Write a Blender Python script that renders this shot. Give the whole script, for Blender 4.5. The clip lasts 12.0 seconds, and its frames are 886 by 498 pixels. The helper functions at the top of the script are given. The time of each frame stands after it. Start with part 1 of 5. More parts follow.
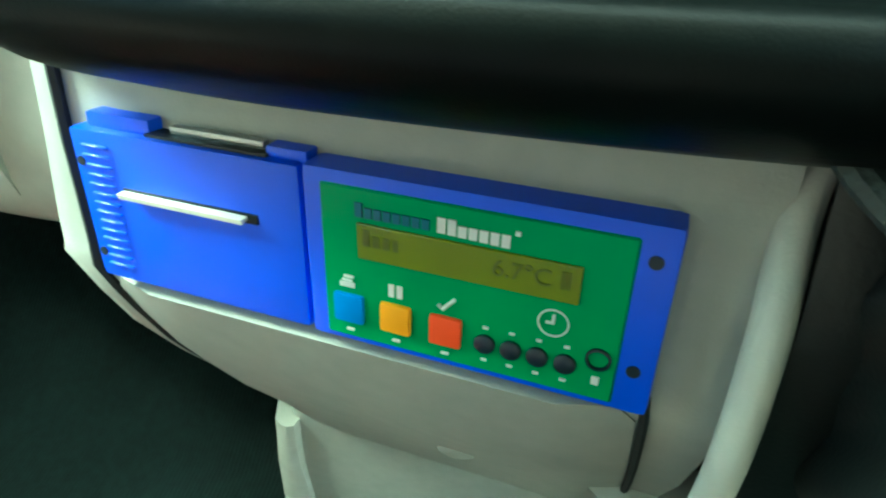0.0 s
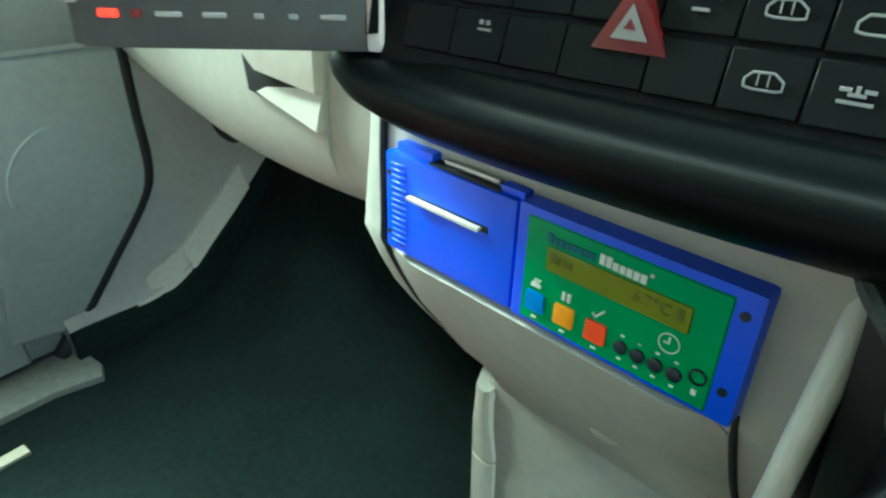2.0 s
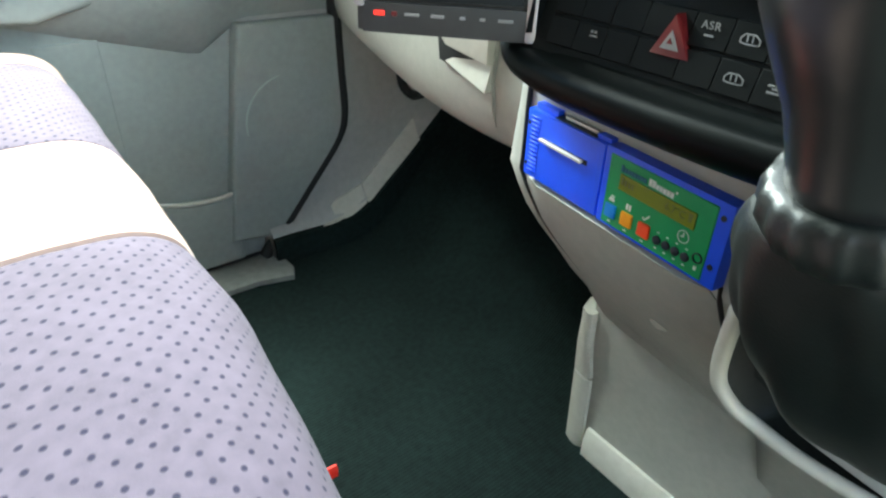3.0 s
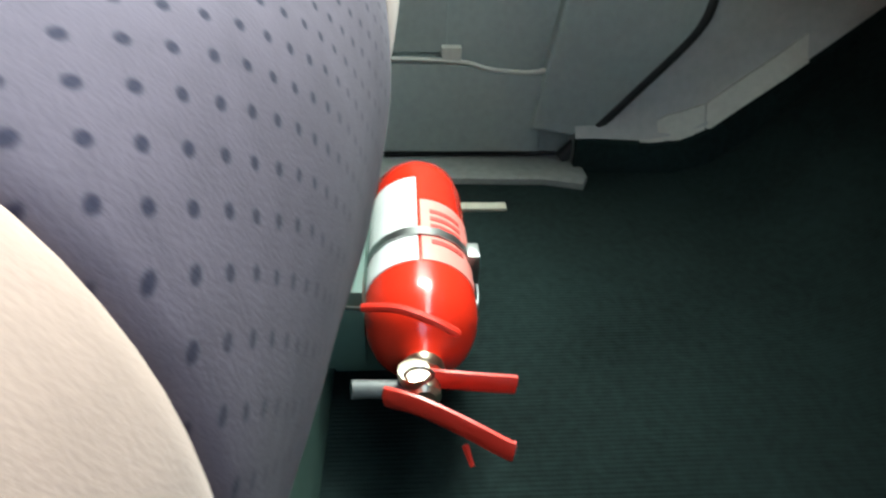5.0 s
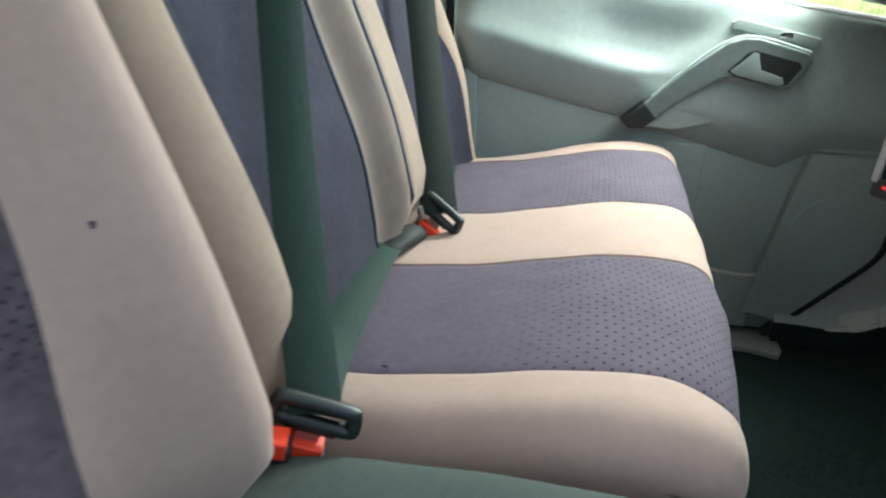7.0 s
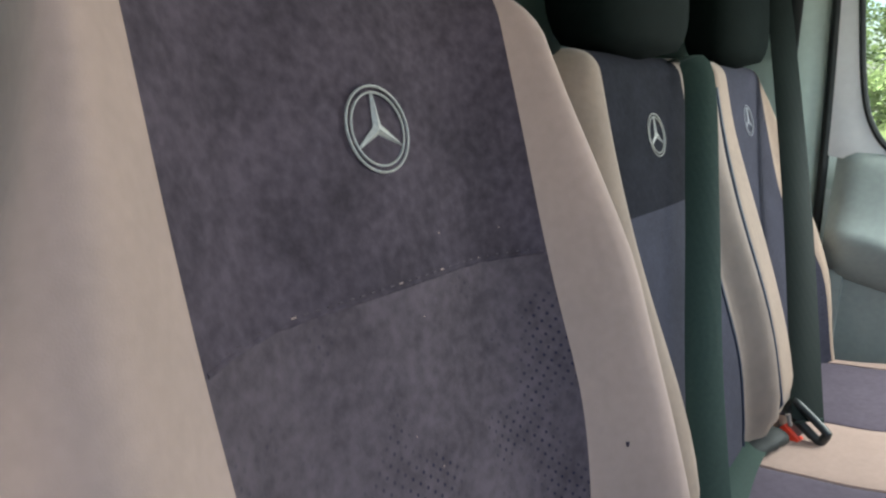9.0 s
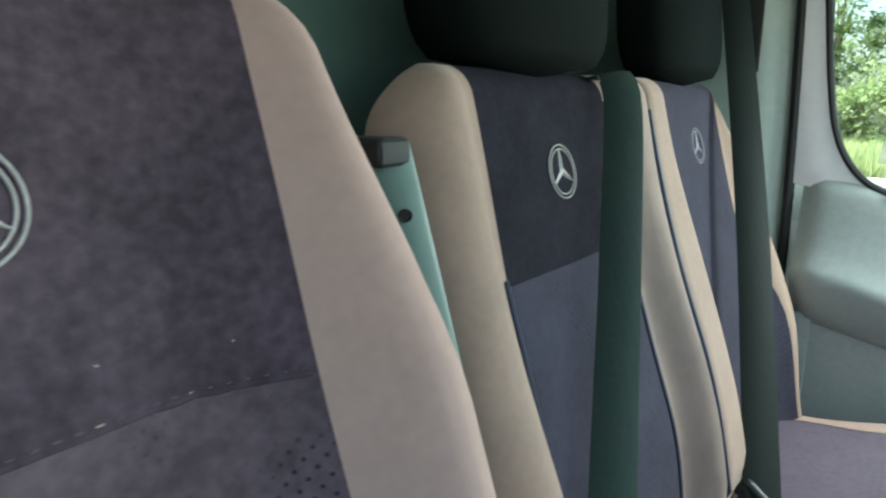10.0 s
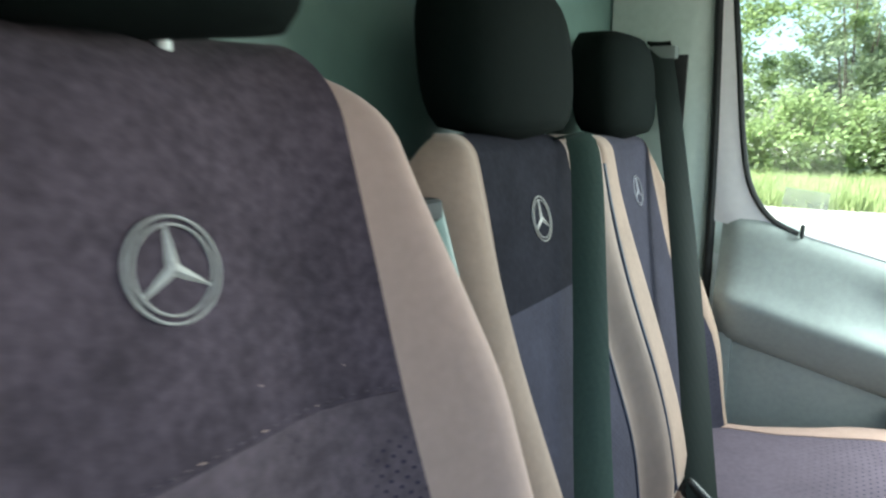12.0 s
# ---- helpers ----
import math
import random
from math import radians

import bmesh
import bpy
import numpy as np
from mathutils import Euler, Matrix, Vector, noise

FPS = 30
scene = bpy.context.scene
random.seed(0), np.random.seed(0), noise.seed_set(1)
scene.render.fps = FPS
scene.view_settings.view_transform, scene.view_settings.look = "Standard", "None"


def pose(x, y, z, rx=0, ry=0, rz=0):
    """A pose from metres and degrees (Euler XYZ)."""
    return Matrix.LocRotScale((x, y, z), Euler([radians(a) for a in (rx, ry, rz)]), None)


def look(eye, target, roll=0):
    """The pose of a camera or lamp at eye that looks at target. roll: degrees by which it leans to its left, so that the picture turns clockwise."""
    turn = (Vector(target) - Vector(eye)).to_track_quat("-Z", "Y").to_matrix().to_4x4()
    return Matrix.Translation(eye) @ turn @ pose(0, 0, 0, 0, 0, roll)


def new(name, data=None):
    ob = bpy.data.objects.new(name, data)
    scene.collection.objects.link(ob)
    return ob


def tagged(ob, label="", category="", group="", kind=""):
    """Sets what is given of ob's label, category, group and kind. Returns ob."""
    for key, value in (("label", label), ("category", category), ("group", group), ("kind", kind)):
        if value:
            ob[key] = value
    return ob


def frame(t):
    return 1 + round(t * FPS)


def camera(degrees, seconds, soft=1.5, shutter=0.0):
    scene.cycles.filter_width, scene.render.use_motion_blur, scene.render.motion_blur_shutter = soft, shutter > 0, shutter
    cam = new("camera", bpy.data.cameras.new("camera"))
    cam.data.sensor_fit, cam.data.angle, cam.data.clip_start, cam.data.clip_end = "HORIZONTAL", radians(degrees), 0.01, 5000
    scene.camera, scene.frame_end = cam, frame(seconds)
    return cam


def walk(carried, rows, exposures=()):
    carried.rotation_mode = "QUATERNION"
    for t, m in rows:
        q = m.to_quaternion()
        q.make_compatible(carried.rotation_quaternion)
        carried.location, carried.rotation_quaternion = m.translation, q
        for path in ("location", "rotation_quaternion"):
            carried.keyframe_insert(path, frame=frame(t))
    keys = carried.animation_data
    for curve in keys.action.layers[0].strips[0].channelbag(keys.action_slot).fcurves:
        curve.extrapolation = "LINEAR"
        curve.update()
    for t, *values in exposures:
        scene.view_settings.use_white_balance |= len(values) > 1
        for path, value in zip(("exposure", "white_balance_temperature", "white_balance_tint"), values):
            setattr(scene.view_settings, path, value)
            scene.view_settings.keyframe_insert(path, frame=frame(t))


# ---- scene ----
cam = camera(70.5, 12.0, soft=2.2, shutter=0.2)
PATH = [
    (0, (0.1525, 0.1832, 0.6203), (-0.1944, 1.7893, -0.2511), 1.8),
    (0.5, (0.1869, 0.1906, 0.6166), (-0.2427, 1.7791, -0.2520), 1.8),
    (1, (0.1906, 0.1581, 0.6482), (-0.3832, 1.6935, -0.2325), 1.7),
    (1.5, (0.1879, 0.1460, 0.6556), (-0.5682, 1.5912, -0.2381), 1.7),
    (2, (0.1944, 0.1228, 0.6650), (-0.7691, 1.4415, -0.2251), 1.8),
    (2.5, (0.2548, 0.0623, 0.7180), (-0.8816, 1.2192, -0.1934), 1.4),
    (3, (0.3153, 0.0084, 0.7124), (-0.9216, 1.0007, -0.2595), 1.7),
    (3.2, (0.3357, 0.0177, 0.7059), (-0.9449, 0.9105, -0.3060), 1.6),
    (4.8, (0.2558, 0.1404, 0.4836), (-1.2406, 0.3460, -0.6017), 2.1),
    (5, (0.2288, 0.1293, 0.4938), (-1.3094, 0.2409, -0.5450), 1.7),
    (5.5, (0.2306, 0.1004, 0.6119), (-1.3466, -0.0651, -0.3608), 0.2),
    (6, (0.2874, 0.0288, 0.7022), (-1.3057, -0.2213, -0.2251), 0.3),
    (6.5, (0.4427, -0.0307, 0.7728), (-1.1839, -0.2874, -0.0939), 0.5),
    (7, (0.6842, -0.0925, 0.8600), (-0.9590, -0.4420, 0.0621), 0.5),
    (7.5, (0.9095, -0.1135, 0.9319), (-0.7087, -0.6873, 0.2167), -0.1),
    (7.7, (0.9170, -0.1256, 0.8965), (-0.7049, -0.7859, 0.2697), 0.2),
    (9.3, (0.8798, -0.1776, 1.0490), (-0.4966, -1.3494, 0.6110), -0.6),
    (9.5, (0.8231, -0.1888, 1.0583), (-0.5552, -1.3587, 0.6231), -0.4),
    (10, (0.6519, -0.1600, 1.0370), (-0.7710, -1.2843, 0.6222), -0.3),
    (10.5, (0.5887, -0.1172, 1.0593), (-0.8649, -1.1997, 0.6398), 0.4),
    (11, (0.5273, -0.1293, 1.0295), (-0.9319, -1.2081, 0.6231), 0.5),
    (11.5, (0.5366, -0.1246, 0.9858), (-0.9412, -1.1923, 0.6157), 0.7),
    (12, (0.7933, -0.1702, 1.0751), (-0.7682, -1.1234, 0.7366), 0.7),
]
walk(cam, [(t, look(e, g, r)) for t, e, g, r in PATH],
     [(0, 3.95, 6200, -38), (1.5, 3.7, 6200, -37), (2.0, 3.65, 6100, -27), (2.5, 3.65, 6200, -10), (3.2, 3.2, 6400, -3), (4.8, 3.1, 6400, -4), (5.5, 2.6, 6300, -2), (6.0, 1.95, 6300, -5), (6.5, 1.9, 6300, -6), (7.5, 2.1, 6500, 1), (9.5, 1.6, 6300, 4), (10.3, 1.82, 6100, -6), (12.0, 1.9, 6200, -1)])

# ---- world and sun: an overcast day, light through the windscreen, the windows and the open driver's door ----
world = bpy.data.worlds.new("overcast_sky")
scene.world = world
world.use_nodes = True
wn = world.node_tree
wn.nodes.clear()
sky = wn.nodes.new("ShaderNodeTexSky")
sky.sky_type = 'NISHITA'
sky.sun_disc = False
sky.sun_elevation, sky.sun_rotation = radians(52), radians(164)
sky.air_density, sky.dust_density = 1.0, 3.0
bg = wn.nodes.new("ShaderNodeBackground")
bg.inputs[1].default_value = 0.15
wout = wn.nodes.new("ShaderNodeOutputWorld")
wn.links.new(sky.outputs[0], bg.inputs[0])
wn.links.new(bg.outputs[0], wout.inputs[0])
sun = new("sun", bpy.data.lights.new("sun", 'SUN'))
sun.data.energy, sun.data.angle, sun.data.color = 5.0, radians(14), (1.0, 0.96, 0.9)
sun.matrix_world = look((1.0, -3.4, 4.6), (0, 0, 0))

# the sky's light through the windscreen
screen = new("windscreen_light", bpy.data.lights.new("windscreen_light", 'AREA'))
screen.data.shape, screen.data.size, screen.data.size_y = 'RECTANGLE', 1.4, 0.6
screen.data.energy, screen.data.color = 3.8, (0.95, 1.0, 0.98)
screen.matrix_world = look((-0.02, 0.62, 1.48), (0.0, 0.45, 0.50))

# the sky's light through the passenger window
side = new("window_light", bpy.data.lights.new("window_light", 'AREA'))
side.data.shape, side.data.size, side.data.size_y = 'RECTANGLE', 0.5, 0.3
side.data.energy, side.data.color = 6.5, (0.95, 1.0, 0.98)
side.matrix_world = look((-0.77, 0.32, 1.16), (0.10, 0.0, 0.30))

# ---- materials ----
def mat(name, color, rough=0.6, metal=0.0, var=0.12, scale=60.0, bump=0.1, bump_scale=400.0, sheen=0.0, coat=0.0, second=None, second_scale=6.0, spec=0.5):
    """A surface with variation at two scales and a fine relief, in object space."""
    m = bpy.data.materials.new(name)
    m.use_nodes = True
    nt = m.node_tree
    b = nt.nodes["Principled BSDF"]
    b.inputs["Roughness"].default_value, b.inputs["Metallic"].default_value = rough, metal
    b.inputs["Sheen Weight"].default_value, b.inputs["Coat Weight"].default_value = sheen, coat
    b.inputs["Specular IOR Level"].default_value = spec
    co = nt.nodes.new("ShaderNodeTexCoord")
    n1, n2 = nt.nodes.new("ShaderNodeTexNoise"), nt.nodes.new("ShaderNodeTexNoise")
    n1.inputs["Scale"].default_value, n2.inputs["Scale"].default_value = second_scale, scale
    n1.inputs["Detail"].default_value = n2.inputs["Detail"].default_value = 4
    add = nt.nodes.new("ShaderNodeMath")
    add.operation = 'ADD'
    ramp = nt.nodes.new("ShaderNodeMapRange")
    ramp.inputs[1].default_value, ramp.inputs[2].default_value = 0.7, 1.3
    mix = nt.nodes.new("ShaderNodeMix")
    mix.data_type = 'RGBA'
    c2 = second or [c * (1 - 2 * var) for c in color]
    mix.inputs[6].default_value, mix.inputs[7].default_value = (*c2, 1), (*[min(1, c * (1 + var)) for c in color], 1)
    for n in (n1, n2):
        nt.links.new(co.outputs["Object"], n.inputs["Vector"])
    nt.links.new(n1.outputs[0], add.inputs[0])
    nt.links.new(n2.outputs[0], add.inputs[1])
    nt.links.new(add.outputs[0], ramp.inputs[0])
    nt.links.new(ramp.outputs[0], mix.inputs[0])
    nt.links.new(mix.outputs[2], b.inputs["Base Color"])
    if bump:
        n3, bp = nt.nodes.new("ShaderNodeTexNoise"), nt.nodes.new("ShaderNodeBump")
        n3.inputs["Scale"].default_value, n3.inputs["Detail"].default_value = bump_scale, 3
        bp.inputs["Strength"].default_value, bp.inputs["Distance"].default_value = bump, 0.002
        nt.links.new(co.outputs["Object"], n3.inputs["Vector"])
        nt.links.new(n3.outputs[0], bp.inputs["Height"])
        nt.links.new(bp.outputs[0], b.inputs["Normal"])
    return m


def node(nt, kind, op=None, *vals):
    n = nt.nodes.new(kind)
    if op:
        n.operation = op
    for k, v in enumerate(vals):
        if isinstance(v, (int, float)):
            n.inputs[k].default_value = v
        elif v is not None:
            nt.links.new(v, n.inputs[k])
    return n


def add_dots(m, axes, pitch, lo, hi, lo2=8.0, hi2=9.0, depth=0.75, patch=False, hole=(0.10, 0.17), drape=False):
    """Small punched dots in staggered rows over a stretch of the cloth that fades out at its edges."""
    nt = m.node_tree
    b = nt.nodes["Principled BSDF"]
    base = b.inputs["Base Color"].links[0].from_socket
    co = node(nt, "ShaderNodeTexCoord")
    wob = node(nt, "ShaderNodeTexNoise")
    wob.inputs["Scale"].default_value = 14
    nt.links.new(co.outputs["Object"], wob.inputs["Vector"])
    sep = node(nt, "ShaderNodeSeparateXYZ", None, co.outputs["Object"])
    off = node(nt, "ShaderNodeMath", 'MULTIPLY_ADD', wob.outputs[0], pitch * 1.2, -pitch * 0.6).outputs[0]
    u = node(nt, "ShaderNodeMath", 'ADD', sep.outputs[axes[0]], off).outputs[0]
    v = sep.outputs[axes[1]]
    if drape:
        v = node(nt, "ShaderNodeMath", 'SUBTRACT', v, node(nt, "ShaderNodeMath", 'SUBTRACT', sep.outputs[2], 0.48).outputs[0]).outputs[0]
    p = node(nt, "ShaderNodeMath", 'ADD', u, v).outputs[0]
    q = node(nt, "ShaderNodeMath", 'SUBTRACT', u, v).outputs[0]
    sq = []
    for w in (p, q):
        f = node(nt, "ShaderNodeMath", 'DIVIDE', w, pitch * 1.414).outputs[0]
        f = node(nt, "ShaderNodeMath", 'FRACT', f).outputs[0]
        f = node(nt, "ShaderNodeMath", 'SUBTRACT', f, 0.5).outputs[0]
        sq.append(node(nt, "ShaderNodeMath", 'MULTIPLY', f, f).outputs[0])
    d = node(nt, "ShaderNodeMath", 'SQRT', node(nt, "ShaderNodeMath", 'ADD', *sq).outputs[0]).outputs[0]
    dot = node(nt, "ShaderNodeMapRange", None, d, *hole, 1.0, 0.0).outputs[0]
    fade = node(nt, "ShaderNodeMapRange", None, v, lo, hi, 0.0, 1.0).outputs[0]
    fade2 = node(nt, "ShaderNodeMapRange", None, v, lo2, hi2, 1.0, 0.0).outputs[0]
    n = node(nt, "ShaderNodeMath", 'MULTIPLY', dot, fade).outputs[0]
    n = node(nt, "ShaderNodeMath", 'MULTIPLY', n, fade2).outputs[0]
    n = node(nt, "ShaderNodeMath", 'MULTIPLY', n, depth).outputs[0]
    if patch:
        worn = node(nt, "ShaderNodeTexNoise")
        worn.inputs["Scale"].default_value, worn.inputs["Detail"].default_value = 11, 2
        nt.links.new(co.outputs["Object"], worn.inputs["Vector"])
        keep = node(nt, "ShaderNodeMapRange", None, worn.outputs[0], 0.50, 0.60, 0.0, 1.0).outputs[0]
        n = node(nt, "ShaderNodeMath", 'MULTIPLY', n, keep).outputs[0]
    mix = node(nt, "ShaderNodeMix")
    mix.data_type = 'RGBA'
    nt.links.new(n, mix.inputs[0])
    nt.links.new(base, mix.inputs[6])
    mix.inputs[7].default_value = (0.012, 0.012, 0.03, 1)
    nt.links.new(mix.outputs[2], b.inputs["Base Color"])
    return m


MAUVE = (0.110, 0.088, 0.114)
cloth_mauve_seat = add_dots(mat("mauve_suede_cushion", MAUVE, 0.9, var=0.09, scale=95, bump=0.12, bump_scale=900, sheen=0.04, spec=0.12, second_scale=12), (0, 1), 0.0118, -0.17, -0.05, 0.14, 0.26, depth=0.85, hole=(0.11, 0.19), drape=True)
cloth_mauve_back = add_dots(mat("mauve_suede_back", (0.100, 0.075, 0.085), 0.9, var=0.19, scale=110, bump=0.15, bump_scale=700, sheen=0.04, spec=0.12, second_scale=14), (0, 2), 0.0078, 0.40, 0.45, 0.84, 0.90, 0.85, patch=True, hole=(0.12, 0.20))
# Darker copy of the mauve cloth: shade on the upper back put into colour.
cloth_dim_mauve_back = mat("mauve_suede_back_dim", (0.075, 0.056, 0.068), 0.9, var=0.22, scale=120, bump=0.15, bump_scale=700, sheen=0.04, spec=0.12, second_scale=16)
# Same cloth as the driver's; the bench's cooler, dimmer light put into colour.
cloth_cool_bench_back = add_dots(mat("suede_bench_back_cool", (0.038, 0.036, 0.052), 0.9, var=0.12, scale=110, bump=0.15, bump_scale=700, sheen=0.04, spec=0.12, second_scale=14), (0, 2), 0.0078, 0.40, 0.45, 0.80, 0.92, 0.75, patch=True, hole=(0.12, 0.20))
# Darker copy of the bench cloth; nap and shade up there put into colour.
cloth_dim_bench_top = mat("suede_bench_top_dim", (0.0175, 0.0168, 0.0225), 0.9, var=0.16, scale=120, bump=0.15, bump_scale=700, spec=0.06, second_scale=16)
cloth_beige = mat("beige_suede", (0.388, 0.266, 0.221), 0.9, var=0.04, scale=110, bump=0.10, bump_scale=1000, sheen=0.12, second_scale=16)
# Darker copy of the beige: tan tone plus the bench edges' shade.
cloth_tan_dim = mat("tan_suede_dim", (0.275, 0.195, 0.148), 0.9, var=0.06, scale=110, bump=0.10, bump_scale=1000, sheen=0.10, second_scale=16)
cloth_taupe = mat("taupe_mesh", (0.25, 0.192, 0.160), 0.9, var=0.06, scale=50, bump=0.2, bump_scale=900)
cloth_black = mat("black_headrest_cloth", (0.0035, 0.006, 0.005), 0.9, var=0.15, scale=120, bump=0.3, bump_scale=900, spec=0.06)
cloth_green = mat("dark_green_grey_cloth", (0.05, 0.065, 0.058), 0.9, var=0.12, scale=150, bump=0.3, bump_scale=1000)
piping_blue = mat("navy_piping", (0.02, 0.028, 0.055), 0.6, var=0.1)
thread_silver = mat("silver_embroidery", (0.52, 0.50, 0.46), 0.45, var=0.12, scale=300, bump=0.5, bump_scale=900, metal=0.2)
# Duller copy of silver thread: weak sheen at a grazing angle put into colour.
thread_dull = mat("dull_embroidery", (0.26, 0.26, 0.29), 0.7, var=0.2, scale=300, bump=0.4, bump_scale=900)
trim_grey = mat("grey_dash_plastic", (0.40, 0.40, 0.36), 0.62, var=0.05, scale=90, bump=0.12, bump_scale=900)
trim_pale = mat("pale_grey_plastic", (0.56, 0.55, 0.49), 0.5, var=0.05, scale=90, bump=0.1, bump_scale=900)
door_grey = mat("door_card_plastic", (0.335, 0.372, 0.352), 0.75, var=0.05, scale=80, bump=0.14, bump_scale=1100, spec=0.15)
door_dark = mat("door_pull_plastic", (0.17, 0.20, 0.19), 0.42, var=0.08, bump=0.1)
sill_grey = mat("sill_plate_plastic", (0.22, 0.23, 0.22), 0.6, var=0.10, scale=70, bump=0.12)
lever_grey = mat("door_lever_plastic", (0.24, 0.27, 0.255), 0.45, var=0.06, bump=0.06)
kick_grey = mat("kick_trim_plastic", (0.42, 0.42, 0.40), 0.55, var=0.06, scale=70, bump=0.12)
pillar_green = mat("pillar_trim_plastic", (0.42, 0.50, 0.455), 0.5, var=0.04, scale=60, bump=0.08)
door_paint = mat("silver_door_paint", (0.78, 0.77, 0.78), 0.35, var=0.03, bump=0.02, coat=0.4)
bulkhead_green = mat("bulkhead_panel", (0.075, 0.13, 0.108), 0.55, var=0.06, scale=25, bump=0.1)
black_soft = mat("black_soft_dash", (0.0012, 0.0022, 0.0021), 0.42, var=0.15, scale=120, bump=0.08, bump_scale=1200, spec=0.10)
black_gloss = mat("black_switch_panel", (0.004, 0.005, 0.005), 0.45, var=0.1, bump=0.05, spec=0.12)
knob_black = mat("glossy_knob_plastic", (0.012, 0.013, 0.013), 0.28, var=0.05, bump=0.02, spec=0.5)
rubber = mat("black_rubber", (0.012, 0.014, 0.014), 0.7, var=0.2, bump=0.1)
leather = mat("black_leather", (0.0055, 0.0078, 0.0074), 0.42, var=0.2, scale=60, bump=0.10, bump_scale=700)
# Lighter and more mottled than the boot's black leather.
leather_grey = mat("grey_leather", (0.035, 0.045, 0.042), 0.55, var=0.35, scale=120, bump=0.35, bump_scale=500, second_scale=40)
recorder_blue = mat("blue_powder_coat", (0.006, 0.085, 0.90), 0.38, var=0.04, bump=0.06, bump_scale=1500)
recorder_green = mat("green_front_foil", (0.006, 0.29, 0.085), 0.45, var=0.03, bump=0.02)
lcd = mat("olive_display_glass", (0.19, 0.22, 0.004), 0.25, var=0.05, bump=0.0, coat=0.3)
lcd_ink = mat("display_segments", (0.105, 0.125, 0.003), 0.4, bump=0)
key_blue = mat("blue_key", (0.01, 0.22, 0.72), 0.4, bump=0.02)
key_orange = mat("orange_key", (0.92, 0.36, 0.01), 0.4, bump=0.02)
key_red = mat("red_orange_key", (0.93, 0.075, 0.015), 0.4, bump=0.02)
key_black = mat("dark_round_key", (0.008, 0.018, 0.03), 0.4, bump=0.02)
ink_white = mat("white_print", (0.75, 0.76, 0.73), 0.5, var=0.02, bump=0)
ink_navy = mat("navy_print", (0.005, 0.12, 0.19), 0.5, var=0.02, bump=0)
icon_grey = mat("grey_icon_print", (0.23, 0.23, 0.225), 0.5, var=0.02, bump=0)
paper = mat("white_paper", (0.78, 0.76, 0.68), 0.7, var=0.03, bump=0.05)
red_paint = mat("red_cylinder_paint", (0.80, 0.030, 0.012), 0.22, var=0.04, bump=0.03, bump_scale=60, coat=0.5)
red_plastic = mat("red_lever_paint", (0.78, 0.035, 0.02), 0.35, var=0.05, bump=0.05)
label_white = mat("white_label", (0.80, 0.79, 0.78), 0.4, var=0.04, bump=0)
label_pink = mat("pale_red_label", (0.82, 0.28, 0.24), 0.4, var=0.05, bump=0)
label_ink = mat("label_print", (0.55, 0.06, 0.05), 0.5, bump=0)
nozzle_grey = mat("grey_nozzle_plastic", (0.16, 0.165, 0.16), 0.5, var=0.15, bump=0.05)
steel = mat("dull_steel", (0.42, 0.43, 0.42), 0.35, 1.0, var=0.1, bump=0.06)
chrome = mat("chrome", (0.85, 0.85, 0.85), 0.08, 1.0, var=0.02, bump=0)
brass = mat("nickel_brass", (0.62, 0.56, 0.42), 0.3, 1.0, var=0.1, bump=0.05)
buckle_black = mat("buckle_plastic", (0.017, 0.02, 0.02), 0.4, var=0.1, bump=0.06)
buckle_red = mat("red_release_button", (0.85, 0.055, 0.02), 0.4, var=0.03, bump=0.02)
frame_green = mat("green_grey_steel_frame", (0.085, 0.15, 0.123), 0.5, var=0.08, scale=40, bump=0.06)
hazard_red = mat("red_hazard_lens", (0.115, 0.010, 0.011), 0.3, bump=0.02)
screen_black = mat("screen_glass", (0.008, 0.012, 0.014), 0.4, var=0.02, bump=0, spec=0.3)
bezel_grey = mat("monitor_bezel", (0.030, 0.031, 0.031), 0.45, bump=0.06)
bezel_silver = mat("monitor_silver_side", (0.50, 0.47, 0.47), 0.35, 0.4, bump=0.03)
strip_cream = mat("cream_strip", (0.55, 0.52, 0.42), 0.5, bump=0.03)


def webbing(name, color):
    m = mat(name, color, 0.7, var=0.08, scale=200, bump=0, spec=0.15)
    nt = m.node_tree
    b = nt.nodes["Principled BSDF"]
    co = node(nt, "ShaderNodeTexCoord")
    w = node(nt, "ShaderNodeTexWave")
    w.bands_direction = 'DIAGONAL'
    w.inputs["Scale"].default_value = 260
    nt.links.new(co.outputs["Object"], w.inputs["Vector"])
    bp = node(nt, "ShaderNodeBump")
    bp.inputs["Strength"].default_value, bp.inputs["Distance"].default_value = 0.06, 0.001
    nt.links.new(w.outputs[1], bp.inputs["Height"])
    nt.links.new(bp.outputs[0], b.inputs["Normal"])
    return m


belt_cloth = webbing("seat_belt_webbing", (0.027, 0.046, 0.038))
# Darker copy of the same webbing; the shoulder run's backlit shade in colour.
belt_dim = webbing("dim_belt_webbing", (0.010, 0.015, 0.013))


